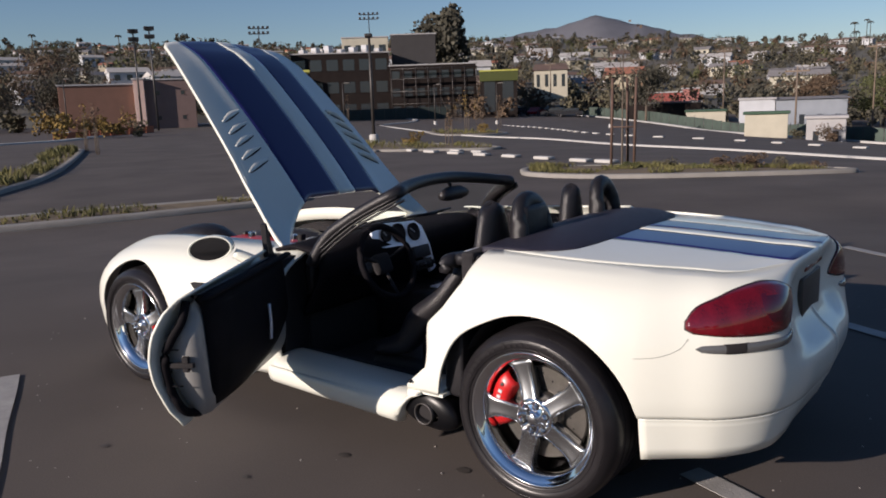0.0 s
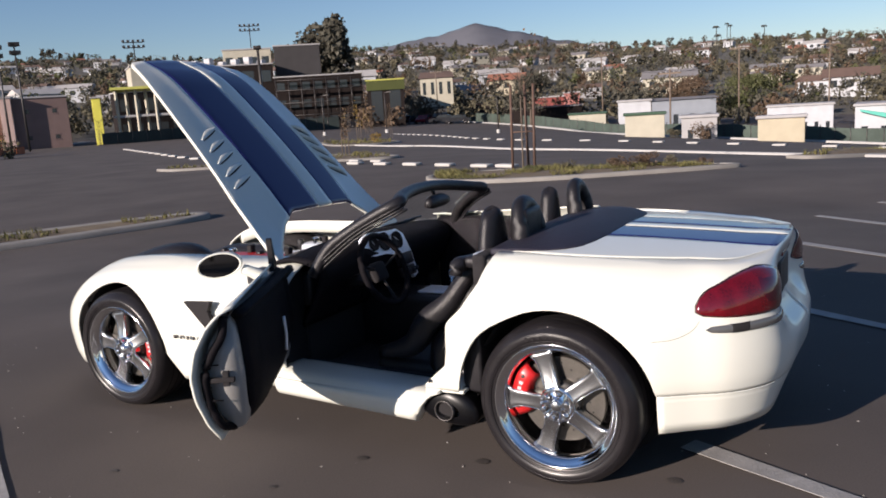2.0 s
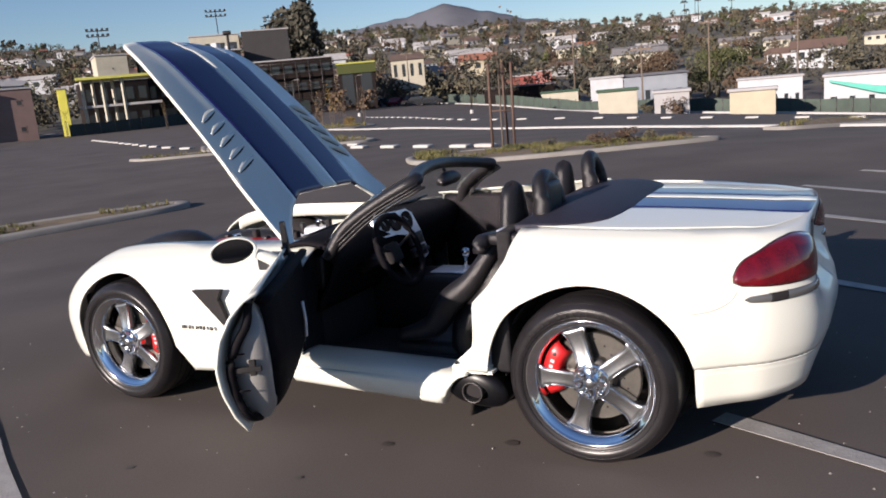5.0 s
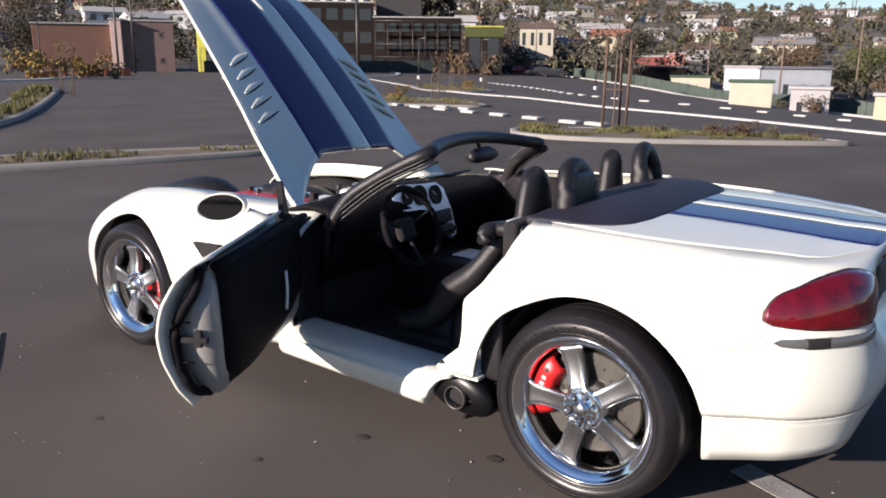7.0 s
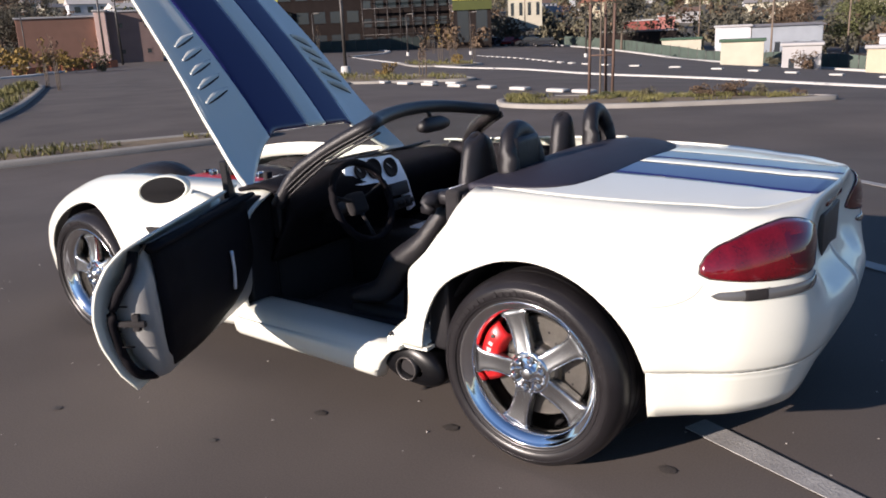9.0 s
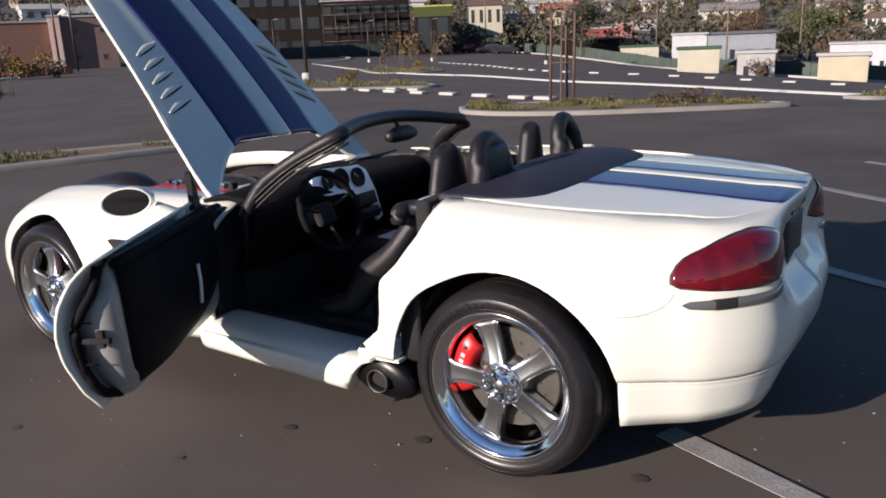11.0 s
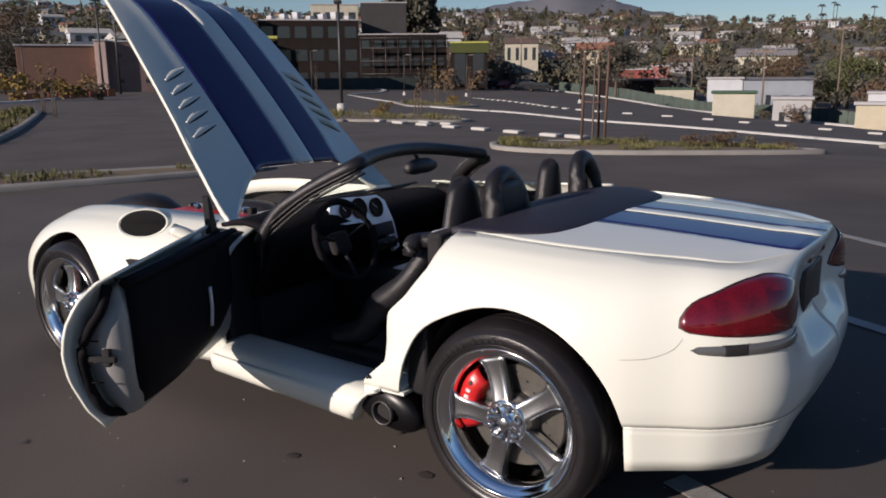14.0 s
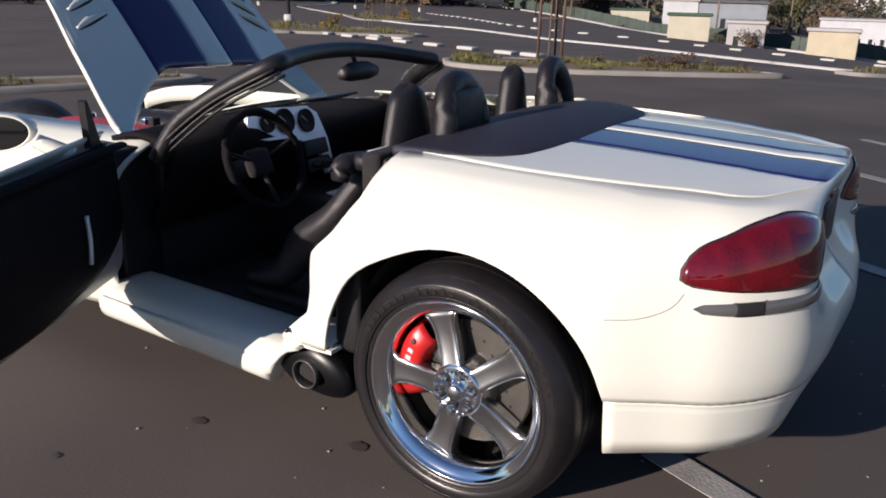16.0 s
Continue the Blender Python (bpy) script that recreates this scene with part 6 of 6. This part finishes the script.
for i in range(10):
    a, b = Vector((-64.5 - 1.2 * i, 31 + 1.75 * i, 0)), Vector((-64.5 - 1.2 * (i + 1) + 0.06, 31 + 1.75 * (i + 1) - 0.08, 0))
    V = [(a.x, a.y, -0.9), (b.x, b.y, -0.9), (b.x, b.y, -0.05), (a.x, a.y, -0.05)]
    thick(part("barrier_panel", (V, [[0, 1, 2, 3]]), ORANGE, barrier, smooth=False), 0.05)

# ---- lamps and poles ----
POLE = material("dark_bronze_pole", (0.05, 0.045, 0.042), 0.5, 0.3, spread=0.2, scale=4)
WOOD = material("weathered_pole_wood", (0.16, 0.12, 0.09), 0.9, spread=0.25, scale=3)


def street_lamp(x, y, h, turn=0):
    t = thing("street_lamp", "dark steel parking lot lamp on a concrete base", "lamp", "parking lot lamps", at=(x, y, lot_z(x, y)))
    t.rotation_euler = (0, 0, radians(turn))
    part("base", lathe([(0, 0.42), (0.17, 0.42), (0.2, 0.38), (0.2, -0.2)], 16, axis="z"), PALEKERB, t)
    part("pole", tube([(0, 0, 0.4), (0, 0, h)], [0.075, 0.055], 8), POLE, t)
    part("arm", tube([(0, 0, h - 0.05), (0.55, 0, h)], 0.035, 6), POLE, t)
    part("lamp_head", box(0.3, 0.95, -0.16, 0.16, h - 0.06, h + 0.07, 0.03), POLE, t)
    return t


for x, y, h, a in ((-22.2, 23.2, 4.55, -50), (-60.7, 61.8, 4.7, 20), (-56.1, 72.3, 4.6, 10), (-50.2, 76.5, 4.7, 10), (-34.4, 73.4, 3.9, 190), (-86, 44, 6.0, 30)):
    street_lamp(x, y, h, a)


def utility_pole(x, y, z, h, arms, label="weathered wooden utility pole with crossarms"):
    t = thing("utility_pole", label, "pole", "utility poles", at=(x, y, z))
    part("pole", tube([(0, 0, -0.5), (0, 0, h)], [0.105, 0.075], 7), WOOD, t)
    for k in range(arms):
        part("crossarm", box(-1.1, 1.1, -0.07, 0.07, h - 0.5 - 0.8 * k, h - 0.35 - 0.8 * k, 0.01), WOOD, t)
        for i in (-0.9, -0.4, 0.4, 0.9):
            part("insulator", lathe([(0, 0.16), (0.05, 0.12), (0.05, 0)], 7, (i, 0, h - 0.35 - 0.8 * k), "z"), W_GREY, t)
    return t


poles = []
for az, r, h in ((-2.5, 96, 10), (3.2, 104, 10.5), (8.6, 100, 10), (13.0, 84, 6.6), (17.5, 118, 10), (23.0, 124, 9), (29, 140, 9)):
    x, y = polar(az, r)
    z = lot_z(x, y)
    poles.append((x, y, z + h))
    utility_pole(x, y, z, h, 1)
for (x0, y0, z1), (x1, y1, z2) in zip(poles, poles[1:]):
    for s in (-0.8, 0.8):
        w = part("power_line", tube([(x0 + s, y0, z1 - 0.3), ((x0 + x1) / 2 + s, (y0 + y1) / 2, (z1 + z2) / 2 - 1.2), (x1 + s, y1, z2 - 0.3)], 0.022, 4, 10), POLE)
        tagged(w, "thin dark power line sagging between poles", "cable", "power lines")


def floodlight(az, r, h, wide):
    x, y = polar(az, r)
    t = thing("floodlight_mast", "tall steel floodlight mast on the skyline", "floodlight", "floodlight masts", at=(x, y, lot_z(x, y)))
    t.rotation_euler = (0, 0, radians(az))
    part("mast", tube([(0, 0, 0), (0, 0, h)], [0.14, 0.08], 7), STEEL, t)
    for k in range(2):
        part("lamp_bar", box(-wide, wide, -0.1, 0.1, h - 0.2 - 0.9 * k, h - 0.05 - 0.9 * k, 0.01), STEEL, t)
        for i in range(5):
            xx = -wide + 2 * wide * i / 4
            part("lamp_head", box(xx - 0.22, xx + 0.22, -0.25, 0.1, h - 0.15 - 0.9 * k, h + 0.3 - 0.9 * k, 0.03), STEEL, t)


floodlight(57.0, 100, 11.2, 0.35)
floodlight(56.0, 101, 11.6, 0.35)
floodlight(49.0, 150, 16.2, 1.6)
floodlight(41.5, 170, 20.5, 1.8)


# ---- parked cars far off ----
def parked_car(x, y, turn, paint, label):
    t = thing("parked_car", label, "car", "parked cars far off", at=(x, y, lot_z(x, y)))
    t.rotation_euler = (0, 0, radians(turn))
    body = [(-2.2, 0.35), (-2.25, 0.75), (-1.9, 0.95), (-1.1, 1.0), (-0.6, 1.42), (0.9, 1.45), (1.6, 1.0), (2.15, 0.9), (2.2, 0.4)]
    V, F = prism(body, -0.85, 0.85)
    part("body", (V, F), paint, t, smooth=False)
    part("side_window", prism([(-1.0, 1.02), (-0.58, 1.36), (0.85, 1.39), (1.4, 1.02)], -0.87, 0.87), WINDOW, t, smooth=False)
    part("rear_window", box(1.0, 1.55, -0.7, 0.7, 1.05, 1.38, 0.02), WINDOW, t)
    for wx in (-1.35, 1.35):
        for s in (-1, 1):
            w = part("wheel", lathe([(0.0, 0.02), (0.2, 0.02), (0.21, 0.0), (0.33, 0.0), (0.34, 0.1), (0.3, 0.2)], 16, (wx, s * 0.88 - (0.0 if s < 0 else 0.1), 0.33)), RUBBER, t)
    return t


DKPAINT = material("black_car_paint", (0.015, 0.015, 0.018), 0.25, coat=0.5)
RDPAINT = material("dark_red_car_paint", (0.20, 0.015, 0.02), 0.25, coat=0.5)
SVPAINT = material("silver_car_paint", (0.2, 0.21, 0.22), 0.3, 0.4, coat=0.5)
for az, r, a, mt, lb in ((34.6, 132, 40, DKPAINT, "black hatchback parked far across the lot"), (31.2, 136, 100, DKPAINT, "black saloon parked by the fence"), (30.0, 137, 100, RDPAINT, "dark red saloon parked by the fence"), (28.7, 133, 20, DKPAINT, "black estate car parked by the fence"), (27.7, 130, 20, DKPAINT, "dark grey saloon parked by the fence"), (44.6, 128, 30, SVPAINT, "silver pick-up parked near the dark building")):
    x, y = polar(az, r)
    parked_car(x, y, a, mt, lb)

# ---- the surroundings scaled out from the eye ----
# all past the stalls is fitted to the camera's view, then scaled 1.4 times about the eye
ORIGIN, EYE_SCALE = Vector((1.1, -3.3, 1.47)), 1.4


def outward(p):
    """A place of the lot scaled out from the eye, which keeps the view; unchanged round the car."""
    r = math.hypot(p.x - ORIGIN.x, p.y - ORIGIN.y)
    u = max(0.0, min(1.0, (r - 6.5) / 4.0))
    return ORIGIN + (p - ORIGIN) * (1 + (EYE_SCALE - 1) * u * u * (3 - 2 * u))


GROW = Matrix.Translation(ORIGIN) @ Matrix.Scale(EYE_SCALE, 4) @ Matrix.Translation(-ORIGIN)
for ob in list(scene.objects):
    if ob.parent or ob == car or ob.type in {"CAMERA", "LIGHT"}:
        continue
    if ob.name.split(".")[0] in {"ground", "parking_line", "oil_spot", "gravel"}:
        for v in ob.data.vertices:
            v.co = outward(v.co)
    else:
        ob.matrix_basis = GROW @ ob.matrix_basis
